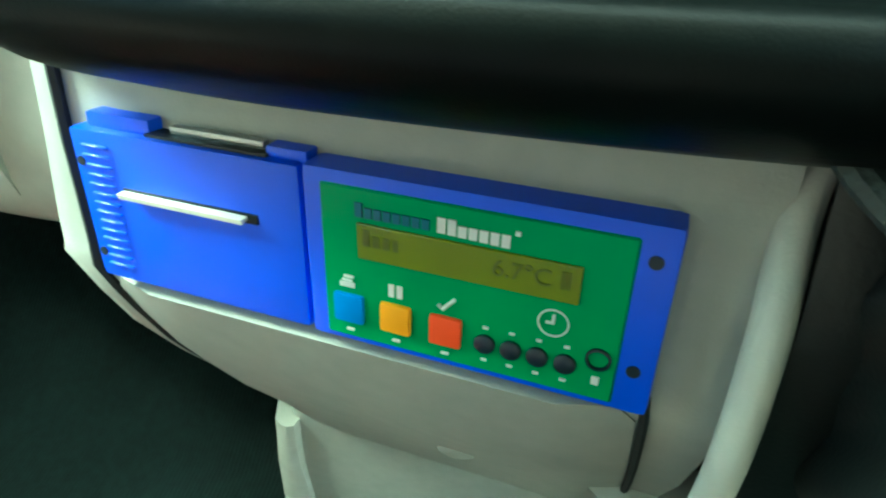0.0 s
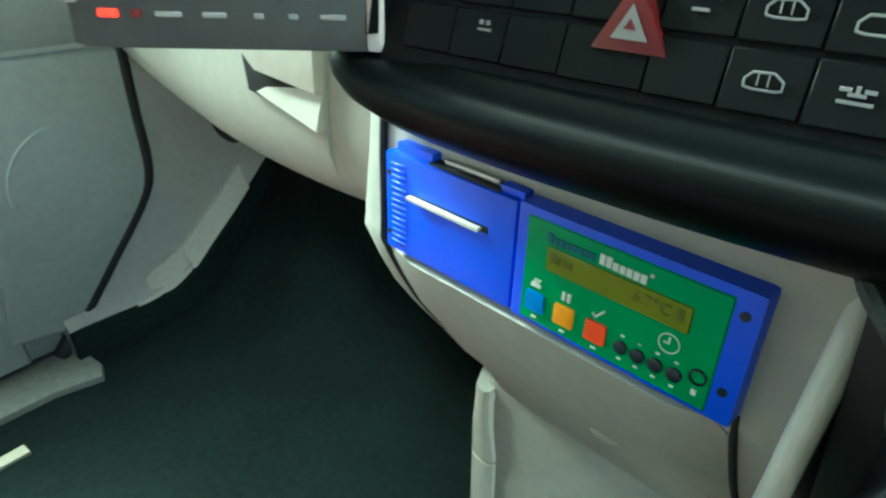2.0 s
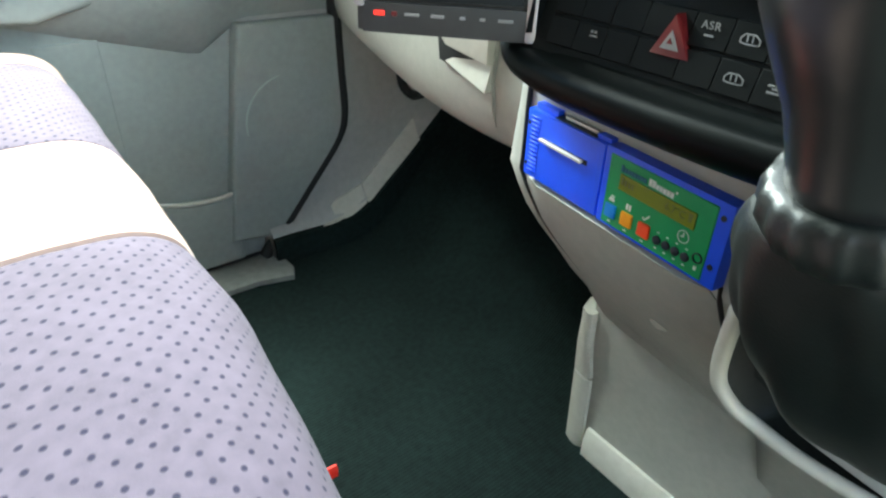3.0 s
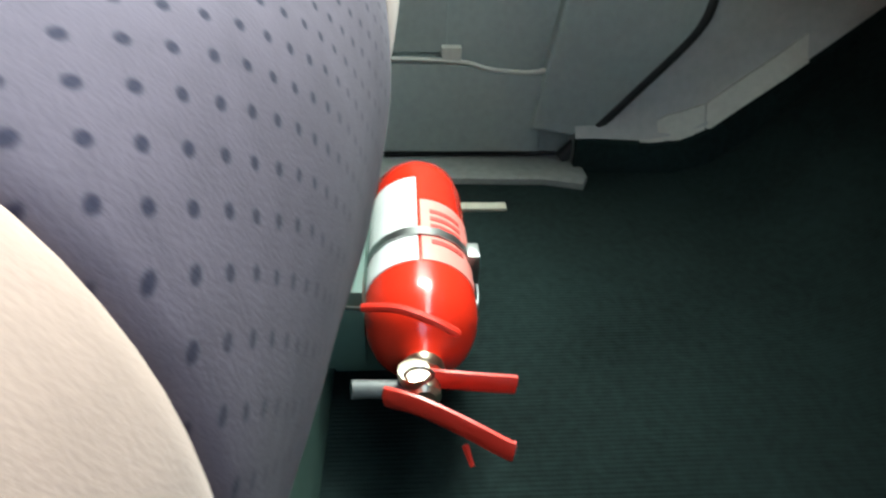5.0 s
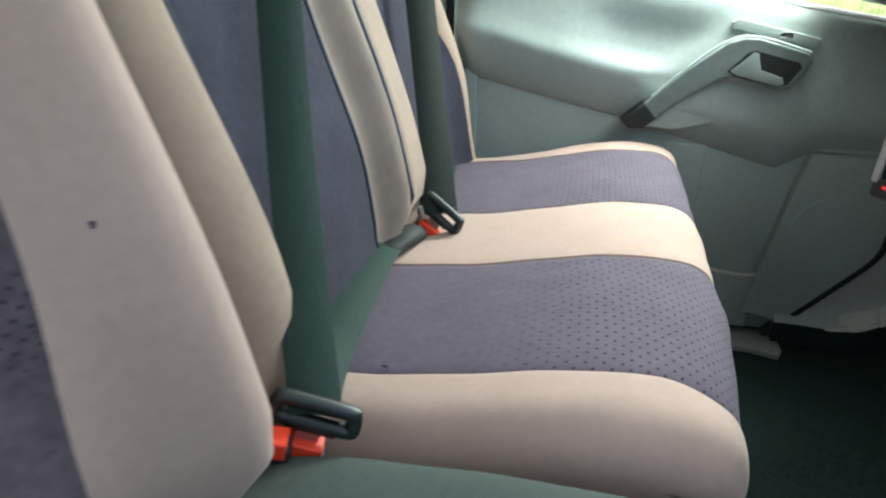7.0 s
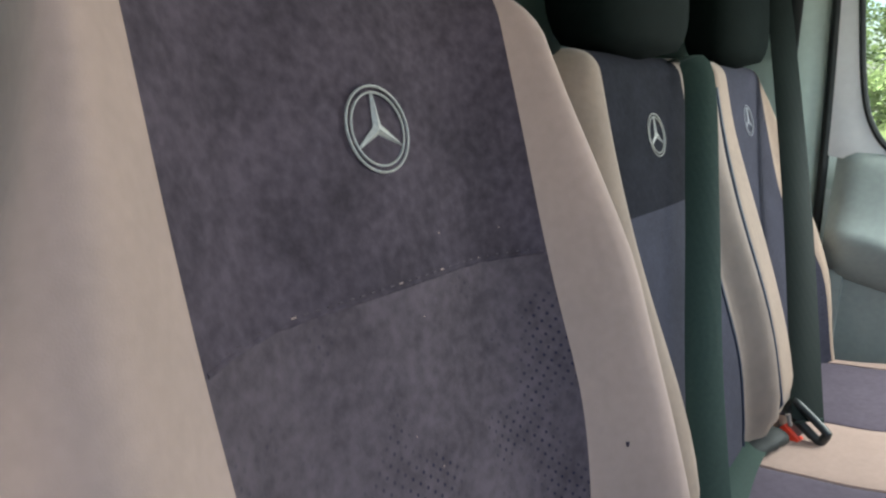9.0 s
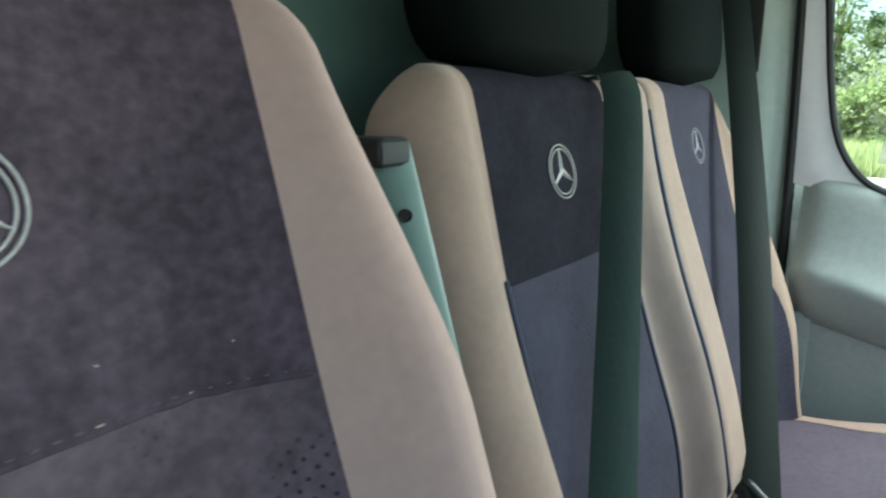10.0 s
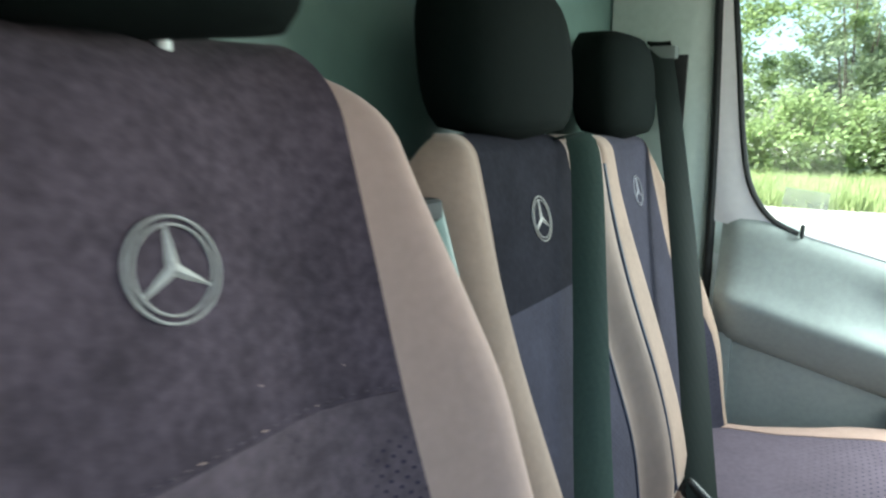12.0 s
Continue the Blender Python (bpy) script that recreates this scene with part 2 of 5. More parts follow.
def carpet_material():
    m = mat("ribbed_black_mat", (0.0095, 0.0175, 0.0165), 0.9, var=0.25, scale=90, bump=0, spec=0.12)
    nt = m.node_tree
    b = nt.nodes["Principled BSDF"]
    co = node(nt, "ShaderNodeTexCoord")
    w = node(nt, "ShaderNodeTexWave")
    w.bands_direction = 'X'
    w.inputs["Scale"].default_value, w.inputs["Distortion"].default_value = 60, 0.6
    n = node(nt, "ShaderNodeTexNoise")
    n.inputs["Scale"].default_value = 500
    for t in (w, n):
        nt.links.new(co.outputs["Object"], t.inputs["Vector"])
    h = node(nt, "ShaderNodeMath", 'ADD', w.outputs[1], n.outputs[0]).outputs[0]
    bp = node(nt, "ShaderNodeBump")
    bp.inputs["Strength"].default_value, bp.inputs["Distance"].default_value = 0.3, 0.003
    nt.links.new(h, bp.inputs["Height"])
    nt.links.new(bp.outputs[0], b.inputs["Normal"])
    return m


carpet = carpet_material()


def glass_material():
    m = bpy.data.materials.new("window_glass")
    m.use_nodes = True
    nt = m.node_tree
    nt.nodes.clear()
    tr, gl, mx, fr, out = [nt.nodes.new(k) for k in ("ShaderNodeBsdfTransparent", "ShaderNodeBsdfGlossy", "ShaderNodeMixShader", "ShaderNodeFresnel", "ShaderNodeOutputMaterial")]
    tr.inputs[0].default_value = (0.93, 0.96, 0.94, 1)
    gl.inputs["Roughness"].default_value = 0.02
    fr.inputs[0].default_value = 1.35
    nt.links.new(fr.outputs[0], mx.inputs[0])
    nt.links.new(tr.outputs[0], mx.inputs[1])
    nt.links.new(gl.outputs[0], mx.inputs[2])
    nt.links.new(mx.outputs[0], out.inputs[0])
    return m


glass = glass_material()


def glow(name, color, strength):
    m = bpy.data.materials.new(name)
    m.use_nodes = True
    b = m.node_tree.nodes["Principled BSDF"]
    b.inputs["Base Color"].default_value = (*color, 1)
    b.inputs["Emission Color"].default_value, b.inputs["Emission Strength"].default_value = (*color, 1), strength
    return m


led_red = glow("red_led", (1.0, 0.03, 0.02), 0.10)


# ---- building helpers ----
def link(name, bm, material, parent=None, label="", smooth=True, angle=40):
    me = bpy.data.meshes.new(name)
    bmesh.ops.recalc_face_normals(bm, faces=bm.faces)
    bm.to_mesh(me)
    bm.free()
    if smooth:
        me.polygons.foreach_set("use_smooth", [True] * len(me.polygons))
        me.set_sharp_from_angle(angle=radians(angle))
    me.materials.append(material)
    ob = new(name, me)
    if parent:
        ob.parent = parent
        if parent.name not in LOCAL:
            ob.matrix_parent_inverse = parent.matrix_world.inverted()
    return tagged(ob, label)


part = link


LOCAL = set()


def thing(name, label, category, group="", kind="", at=None, local=False):
    """An Empty at a thing's base. local: its parts are given from the base, else in the world."""
    e = new(name)
    e.empty_display_size = 0.05
    if at:
        e.matrix_world = at if isinstance(at, Matrix) else Matrix.Translation(at)
    if local:
        LOCAL.add(e.name)
    return tagged(e, label, category, group, kind)


def box(lo, hi, bevel=0.0, seg=2, bm=None):
    bm = bm or bmesh.new()
    c = [(a + b) / 2 for a, b in zip(lo, hi)]
    made = bmesh.ops.create_cube(bm, size=1, matrix=Matrix.LocRotScale(c, None, [abs(b - a) for a, b in zip(lo, hi)]))
    if bevel:
        es = list({e for v in made["verts"] for e in v.link_edges})
        bmesh.ops.bevel(bm, geom=es, offset=bevel, segments=seg, profile=0.7, affect='EDGES')
    return bm


def rings(loops, closed=True, caps=True, bm=None):
    """Joins rows of points, each a loop (or an open strip), into a skin."""
    bm = bm or bmesh.new()
    rows = [[bm.verts.new(p) for p in loop] for loop in loops]
    n = len(rows[0])
    for a, b in zip(rows, rows[1:]):
        for k in range(n if closed else n - 1):
            j = (k + 1) % n
            bm.faces.new((a[k], a[j], b[j], b[k]))
    if caps and closed:
        bm.faces.new(rows[0])
        bm.faces.new(rows[-1])
    return bm


def tube(points, radius, n=10, bm=None, flat=1.0, up=None):
    """A round or flattened bar along points; radius a number or one per point."""
    pts = [Vector(p) for p in points]
    rad = radius if isinstance(radius, (list, tuple)) else [radius] * len(pts)
    loops = []
    side = None
    for k, p in enumerate(pts):
        d = (pts[min(k + 1, len(pts) - 1)] - pts[max(k - 1, 0)]).normalized()
        ref = Vector(up) if up else (Vector((0, 0, 1)) if abs(d.z) < 0.9 else Vector((1, 0, 0)))
        if side is not None and not up:
            ref = side.cross(d) if side.cross(d).length > 1e-4 else ref
        side = d.cross(ref).normalized()
        v = side.cross(d).normalized()
        loops.append([p + rad[k] * (math.cos(a) * side + flat * math.sin(a) * v) for a in [2 * math.pi * i / n for i in range(n)]])
    return rings(loops, bm=bm)


def smooth_path(points, steps=6):
    """A soft curve through the points."""
    p = [Vector(q) for q in points]
    out = []
    for k in range(len(p) - 1):
        a, b, c, d = p[max(k - 1, 0)], p[k], p[k + 1], p[min(k + 2, len(p) - 1)]
        for i in range(steps):
            t = i / steps
            out.append(0.5 * (2 * b + (c - a) * t + (2 * a - 5 * b + 4 * c - d) * t * t + (3 * b - a - 3 * c + d) * t ** 3))
    return out + [p[-1]]


def lathe(profile, n=28, m=None, bm=None):
    """Turns (radius, height) rows about z, then lays them at m."""
    m = m or Matrix()
    return rings([[m @ Vector((r * math.cos(2 * math.pi * i / n), r * math.sin(2 * math.pi * i / n), h)) for i in range(n)] for r, h in profile], bm=bm)


def slab(outline, axis, a, b, bevel=0.0, seg=2, bm=None):
    """An outline of (u, v) pairs given thickness along an axis from a to b."""
    put = {'x': lambda u, v, w: (w, u, v), 'y': lambda u, v, w: (u, w, v), 'z': lambda u, v, w: (u, v, w)}[axis]
    bm = bm or bmesh.new()
    lo, hi = [bm.verts.new(put(u, v, a)) for u, v in outline], [bm.verts.new(put(u, v, b)) for u, v in outline]
    f1, f2 = bm.faces.new(lo), bm.faces.new(hi)
    n = len(outline)
    for k in range(n):
        bm.faces.new((lo[k], lo[(k + 1) % n], hi[(k + 1) % n], hi[k]))
    if bevel:
        bmesh.ops.recalc_face_normals(bm, faces=bm.faces)
        bmesh.ops.bevel(bm, geom=list(f2.edges) + list(f1.edges), offset=bevel, segments=seg, profile=0.6, affect='EDGES')
    return bm


def ribbon(points, across, width, thick, bm=None):
    """A flat strap along points; across gives its width direction at each point (or one for all)."""
    pts = [Vector(p) for p in points]
    loops = []
    for k, p in enumerate(pts):
        w = Vector(across[k] if isinstance(across, list) else across)
        d = (pts[min(k + 1, len(pts) - 1)] - pts[max(k - 1, 0)]).normalized()
        w = (w - d * w.dot(d)).normalized()
        n = d.cross(w)
        h, t = width / 2, thick / 2
        loops.append([p + w * h + n * t * 0.3, p + w * (h - t) + n * t, p - w * (h - t) + n * t, p - w * h + n * t * 0.3,
                      p - w * h - n * t * 0.3, p - w * (h - t) - n * t, p + w * (h - t) - n * t, p + w * h - n * t * 0.3])
    return rings(loops, bm=bm)


def lerp(x, table):
    return float(np.interp(x, [t[0] for t in table], [t[1] for t in table]))


def ease(t):
    t = max(0.0, min(1.0, t))
    return t * t * (3 - 2 * t)


# ---- the cab's shell ----
def cab_floor():
    rows = [(-0.66, 0.0), (-0.3, 0.0), (0.1, 0.0), (0.4, 0.0), (0.60, 0.0), (0.66, 0.020), (0.72, 0.070), (0.80, 0.165), (0.92, 0.34)]
    xs = [-0.745 + 1.745 * k / 24 for k in range(25)]
    bm = bmesh.new()
    top = [[bm.verts.new((x, y, z + 0.0015 * math.sin(9 * x + 7 * y))) for x in xs] for y, z in rows]
    low = [[bm.verts.new((x, y, z - 0.03)) for x in xs] for y, z in rows]
    for g in (top, low):
        for a, b in zip(g, g[1:]):
            for k in range(24):
                bm.faces.new((a[k], a[k + 1], b[k + 1], b[k]))
    for k in range(24):
        bm.faces.new((top[0][k], top[0][k + 1], low[0][k + 1], low[0][k]))
        bm.faces.new((top[-1][k], top[-1][k + 1], low[-1][k + 1], low[-1][k]))
    for k in range(len(rows) - 1):
        bm.faces.new((top[k][0], top[k + 1][0], low[k + 1][0], low[k][0]))
        bm.faces.new((top[k][-1], top[k + 1][-1], low[k + 1][-1], low[k][-1]))
    tagged(link("floor", bm, carpet, None, "black ribbed rubber mat on the cab floor"), "", "floor", "", "structure")


cab_floor()

bulkhead = link("wall_bulkhead", box((-0.96, -0.70, -0.03), (0.96, -0.665, 1.72), 0.01), bulkhead_green, None, "green-grey bulkhead panel behind the seats")
tagged(bulkhead, "", "bulkhead", "", "structure")
tagged(link("ceiling", box((-0.96, -0.70, 1.62), (0.96, 0.42, 1.66), 0.012), trim_pale, None, "pale grey headlining of the cab"), "", "ceiling", "", "structure")
# Unseen panel, added to keep windscreen light off the upper seat backs.
tagged(link("wall_header_shade", box((-0.94, 0.28, 1.33), (0.94, 0.32, 1.62), 0.012), trim_pale, None, "unseen pale grey panel added to shade the upper seat backs"), "", "header panel", "", "structure")
# the front wall under the windscreen and the A-pillars
tagged(link("wall_front", slab([(-0.96, -0.03), (0.96, -0.03), (0.96, 0.74), (-0.96, 0.74)], 'y', 1.00, 1.03), black_soft, None, "dark firewall ahead of the footwells"), "", "firewall", "", "structure")
for sx in (-1, 1):
    a = link("pillar_windscreen", tube([(sx * 0.90, 1.0, 0.74), (sx * 0.86, 0.7, 1.2), (sx * 0.82, 0.40, 1.63)], 0.05, 12), pillar_green, None, "grey trimmed windscreen pillar")
    tagged(a, "", "pillar", "", "structure")
# the driver's side: pillar, door with its window opening, sill
tagged(link("wall_driver_side", box((0.97, -0.665, -0.03), (1.01, -0.42, 1.62), 0.01), pillar_green, None, "grey trimmed pillar behind the driver's door"), "", "wall", "", "structure")
# Unseen open door; its black lining and closed upper rear hold light back.
driver_door = link("door_2", slab([(-0.42, -0.03), (0.98, -0.03), (0.98, 0.74), (0.30, 0.80), (-0.05, 0.84), (-0.05, 1.58), (-0.42, 1.60)], 'x', 0.985, 1.02, 0.008), black_soft, None, "driver's door, open and unseen, blackened to hold back light")
driver_door.matrix_world = Matrix.Translation((1.0, 0.98, 0)) @ Matrix.Rotation(radians(40), 4, 'Z') @ Matrix.Translation((-1.0, -0.98, 0))
tagged(driver_door, "", "door", "", "structure")
tagged(link("trim_roof_rail", box((0.95, -0.42, 1.50), (1.01, 0.45, 1.62), 0.01), pillar_green, None, "grey roof rail over the driver's window"), "", "trim", "", "structure")


# ---- the pillar behind the passenger door ----
def passenger_pillar():
    bm = bmesh.new()
    loops = []
    for z in [0.0, 0.4, 0.8, 0.95, 1.1, 1.3, 1.5, 1.62]:
        w = 0.03 * ease((z - 0.9) / 0.7)
        loops.append([(-0.96, -0.66, z), (-0.79, -0.66, z), (-0.785, -0.56, z), (-0.79, -0.47 - w * 0.4, z), (-0.80, -0.425 - w, z), (-0.82, -0.405 - w, z), (-0.96, -0.405 - w, z)])
    rings(loops, bm=bm)
    ob = link("wall_pillar_passenger", bm, pillar_green, None, "pale green-grey trimmed pillar behind the passenger door", angle=50)
    tagged(ob, "", "pillar", "", "structure")
    part("seal", tube(smooth_path([(-0.803, -0.398, 0.02), (-0.803, -0.396, 0.5), (-0.803, -0.400, 0.95), (-0.803, -0.43, 1.58)], 5), 0.010, 8), rubber, ob, "dark rubber door seal")
    part("belt_slot", box((-0.787, -0.505, 1.10), (-0.776, -0.475, 1.26), 0.004), rubber, ob, "dark slot of the belt guide")


passenger_pillar()

# ---- passenger door ----
SILL = [(-0.42, 0.895), (-0.30, 0.893), (-0.264, 0.888), (-0.209, 0.865), (-0.05, 0.824), (0.218, 0.795), (0.324, 0.770), (0.50, 0.742), (0.75, 0.70)]
ARM_LOW = [(-0.42, 0.617), (-0.335, 0.597), (0.013, 0.518), (0.345, 0.426), (0.352, 0.427), (0.425, 0.472), (0.75, 0.472)]


def passenger_door():
    door = thing("door_1", "grey-green plastic van door card with a window, closed", "door", kind="structure", at=(-0.80, 0.1, 0.05))
    # lower card: a flat plate with the pocket and the speaker block
    low = [(-0.375, -0.03), (0.40, -0.03), (0.44, 0.06), (0.60, 0.22), (0.61, 0.48), (0.40, 0.49), (0.34, 0.46), (-0.36, 0.64)]
    card = part("card", slab(low, 'x', -0.84, -0.79, 0.006), door_grey, door)
    part("bottom_seal", tube([(-0.777, -0.36, 0.020), (-0.777, 0.0, 0.019), (-0.777, 0.40, 0.018)], 0.0035, 8), rubber, door, "dark seal along the door foot")
    part("rear_fold", slab([(-0.372, 0.07), (-0.335, 0.07), (-0.325, 0.60), (-0.345, 0.62), (-0.365, 0.61)], 'x', -0.80, -0.779, 0.006), door_grey, door)

    def upper():
        ys = [-0.372, -0.366, -0.355] + [-0.335 + 0.975 * k / 44 for k in range(45)]
        vs = [0, 0.0, 0.03, 0.08, 0.15, 0.22, 0.28, 0.32, 0.345, 0.37, 0.395, 0.42, 0.445, 0.47, 0.50, 0.54, 0.60, 0.67, 0.74, 0.82, 0.89, 0.94, 0.98, 1.0, 1.0]
        # a shelf-like armrest: a face that slopes in below its ridge, a scooped panel above it
        prof = [(0, 0.004), (0.03, 0.016), (0.15, 0.040), (0.28, 0.058), (0.345, 0.0635), (0.39, 0.062), (0.44, 0.054), (0.50, 0.045), (0.58, 0.036), (0.70, 0.026), (0.82, 0.018), (0.92, 0.012), (1.0, -0.006)]
        flat = [(0, 0.004), (0.03, 0.014), (0.12, 0.030), (0.22, 0.046), (0.27, 0.048), (0.5, 0.040), (0.8, 0.022), (0.93, 0.014), (1.0, -0.006)]
        bm = bmesh.new()
        rows = []
        for j, y in enumerate(ys):
            z0, z1 = lerp(y, ARM_LOW), lerp(y, SILL)
            end = 0.02 * (1 - ease((y + 0.372) / 0.03))
            row = []
            for i, v in enumerate(vs):
                k = ease((y - 0.01 - 0.30 * max(0.0, v - 0.36)) / 0.075)
                scoop = 0.020 * ease((y + 0.16) / 0.18) * ease((v - 0.40) / 0.12) * ease((0.86 - v) / 0.22)
                d = (1 - k) * (lerp(v, prof) - scoop) + k * lerp(v, flat) - end
                if i in (0, len(vs) - 1):
                    d = -0.05
                row.append(bm.verts.new((-0.795 + d, y, z0 + (z1 - z0) * v)))
            rows.append(row)
        for a, b in zip(rows, rows[1:]):
            for k in range(len(vs) - 1):
                bm.faces.new((a[k], a[k + 1], b[k + 1], b[k]))
        for row in (rows[0], rows[-1]):
            bm.faces.new(row)
        for a, b in zip(rows, rows[1:]):
            bm.faces.new((a[0], b[0], b[-1], a[-1]))
        return bm

    part("armrest", upper(), door_grey, door, "moulded armrest and top of the door card")
    # front block with the loudspeaker behind its grained round cover
    block = [(0.343, 0.07), (0.44, 0.055), (0.52, 0.14), (0.592, 0.225), (0.604, 0.28), (0.60, 0.472), (0.411, 0.474), (0.399, 0.41), (0.377, 0.28), (0.360, 0.178)]
    sp = part("speaker_block", slab(block, 'x', -0.79, -0.757, 0.008, 3), door_grey, door)
    part("speaker_ring", tube([(-0.7572, 0.492 + 0.0895 * math.cos(a), 0.291 + 0.0895 * math.sin(a)) for a in [radians(100 + 5.5 * k) for k in range(17)]], [0.0006] + [0.0014 + 0.0010 * math.sin(math.pi * k / 16) for k in range(1, 16)] + [0.0006], 6), pillar_green, sp)
    part("speaker_cover", lathe([(0.0, 0.0005), (0.06, 0.0006), (0.08, 0.0004), (0.087, -0.0010)], 36, Matrix.LocRotScale((-0.7575, 0.492, 0.291), Euler((0, radians(90), 0)), None)), door_grey, sp, "round loudspeaker cover")
    # map pocket with a pale lip and a small tab
    pocket = [(-0.30, 0.026), (0.365, 0.024), (0.362, 0.10), (0.358, 0.166), (0.33, 0.163), (0.27, 0.168), (0.22, 0.180), (-0.28, 0.186)]
    pk = part("pocket", slab(pocket, 'x', -0.79, -0.766, 0.006, 3), door_grey, door)
    part("pocket_lip", tube(smooth_path([(-0.768, -0.27, 0.188), (-0.768, 0.10, 0.186), (-0.768, 0.22, 0.182), (-0.768, 0.27, 0.170), (-0.768, 0.33, 0.165), (-0.766, 0.360, 0.170)], 6), 0.0040, 8), trim_pale, pk, "pale edge of the map pocket")
    part("pocket_tab", box((-0.785, 0.19, 0.18), (-0.765, 0.222, 0.205), 0.003), trim_pale, pk)
    part("vertical_crease", box((-0.795, 0.11, 0.19), (-0.786, 0.20, 0.47), 0.004, 3), door_grey, door)
    # pull handle: a dark diagonal bar that opens into a loop with the release lever in it
    outer = [(0.005, 0.525), (0.02, 0.517), (0.05, 0.517), (0.115, 0.575), (0.19, 0.625), (0.22, 0.630), (0.30, 0.607), (0.322, 0.610), (0.348, 0.645), (0.356, 0.668), (0.345, 0.682), (0.25, 0.708), (0.22, 0.708), (0.19, 0.697), (0.12, 0.64), (0.05, 0.57)]
    pull = part("pull_handle", slab(outer, 'x', -0.765, -0.725, 0.006, 3), door_dark, door, "dark grey diagonal pull handle")
    part("pull_root", slab([(0.002, 0.527), (0.02, 0.514), (0.052, 0.515), (0.075, 0.538), (0.05, 0.568), (0.045, 0.571)], 'x', -0.770, -0.7235, 0.006, 3), rubber, pull, "dark foot of the pull handle")
    part("handle_recess", slab([(0.20, 0.643), (0.215, 0.633), (0.30, 0.615), (0.318, 0.622), (0.338, 0.655), (0.332, 0.665), (0.245, 0.685), (0.232, 0.68)], 'x', -0.726, -0.7235), rubber, pull)
    part("release_lever", slab([(0.205, 0.643), (0.217, 0.636), (0.298, 0.618), (0.31, 0.622), (0.305, 0.635), (0.262, 0.648), (0.252, 0.68), (0.243, 0.682)], 'x', -0.724, -0.718, 0.002), lever_grey, pull, "grey release lever")
    part("pull_trim", tube([(-0.724, u, v) for u, v in smooth2([(0.06, 0.585), (0.12, 0.645), (0.19, 0.701), (0.25, 0.711), (0.348, 0.685)])], 0.003, 6), pillar_green, pull, "pale bead along the handle")
    cup = [(0.05, 0.512), (0.12, 0.505), (0.20, 0.525), (0.27, 0.57), (0.295, 0.60), (0.21, 0.622), (0.18, 0.612), (0.11, 0.562)]
    part("grip_cup", slab(cup, 'x', -0.768, -0.752, 0.010, 3), door_grey, door, "scooped hand recess under the pull handle")
    sw = part("window_switch", slab([(0.20, 0.723), (0.36, 0.690), (0.375, 0.698), (0.37, 0.708), (0.21, 0.742), (0.20, 0.735)], 'x', -0.775, -0.7585, 0.003), door_grey, door)
    part("rocker", box((-0.760, 0.29, 0.708), (-0.750, 0.315, 0.718), 0.002), chrome, sw)
    part("lock_knob", tube([(-0.787, -0.207, 0.855), (-0.787, -0.207, 0.882), (-0.787, -0.207, 0.886)], [0.004, 0.005, 0.003], 10), rubber, door, "small black lock pin")
    # painted frame round the window
    out_top, rear = 1.56, -0.398
    wpts = smooth2([(-0.215, 0.862), (-0.262, 0.885), (-0.300, 0.925), (-0.328, 0.985), (-0.347, 1.078), (-0.366, 1.22), (-0.386, 1.37), (-0.395, 1.45)])
    rearpiece = [(rear, 0.88), (-0.215, 0.845)] + wpts + [(-0.40, 1.50), (rear - 0.03, 1.50), (rear - 0.02, 1.2)]
    frame_ob = part("window_frame", slab(rearpiece, 'x', -0.835, -0.797, 0.004), door_paint, door, "silver painted window frame")
    part("top_rail", box((-0.835, -0.43, 1.47), (-0.795, 0.62, 1.54), 0.006), door_paint, frame_ob)
    part("front_rail", tube([(-0.815, 0.74, 0.72), (-0.815, 0.62, 1.2), (-0.815, 0.50, 1.52)], 0.024, 10), door_paint, frame_ob)
    part("window_seal", tube([(-0.800, u, v) for u, v in wpts], 0.007, 8), rubber, frame_ob, "black rubber window seal")
    part("sill_seal", tube([(-0.803, u, v - 0.002) for u, v in SILL[3:]], 0.007, 8), door_paint, frame_ob, "bright painted lower edge of the window")
    part("division_bar", box((-0.822, 0.205, 0.78), (-0.80, 0.235, 1.48), 0.004), rubber, frame_ob, "black upright bar between the panes")
    part("outer_skin", slab([(-0.40, -0.2), (0.50, -0.2), (0.62, 0.1), (0.78, 0.70), (0.50, 0.72), (0.218, 0.775), (-0.05, 0.80), (-0.215, 0.845), (-0.398, 0.88)], 'x', -0.90, -0.87), door_paint, door)
    pane = part("pane", slab([(-0.40, 0.80), (-0.05, 0.78), (0.75, 0.68), (0.52, 1.5), (-0.42, 1.5)], 'x', -0.822, -0.818), glass, door, "clear side window glass", smooth=False)
    pane.visible_shadow = False
    st = part("sticker", slab([(-0.255, 0.925), (-0.165, 0.915), (-0.162, 0.955), (-0.25, 0.965)], 'x', -0.8178, -0.8168), label_sheer, pane, "pale grey rectangular sticker")


def smooth2(points, steps=5):
    return [(p.x, p.y) for p in smooth_path([(u, v, 0) for u, v in points], steps)]


def sheer_material():
    m = mat("sheer_grey_sticker", (0.80, 0.81, 0.80), 0.5, var=0.03, bump=0)
    m.node_tree.nodes["Principled BSDF"].inputs["Alpha"].default_value = 0.3
    return m


label_sheer = sheer_material()
passenger_door()

# sill plate, kick trim and seal at the passenger's feet
sill = link("sill_passenger", slab([(-0.40, -0.80), (0.435, -0.80), (0.437, -0.70), (0.424, -0.672), (0.36, -0.690), (-0.40, -0.712)], 'z', -0.02, 0.012, 0.004), sill_grey, None, "grey plastic door sill plate")
sill.matrix_world = Matrix(((0, 1, 0, 0), (1, 0, 0, 0), (0, 0, 1, 0), (0, 0, 0, 1)))
tagged(sill, "", "sill", "", "structure")
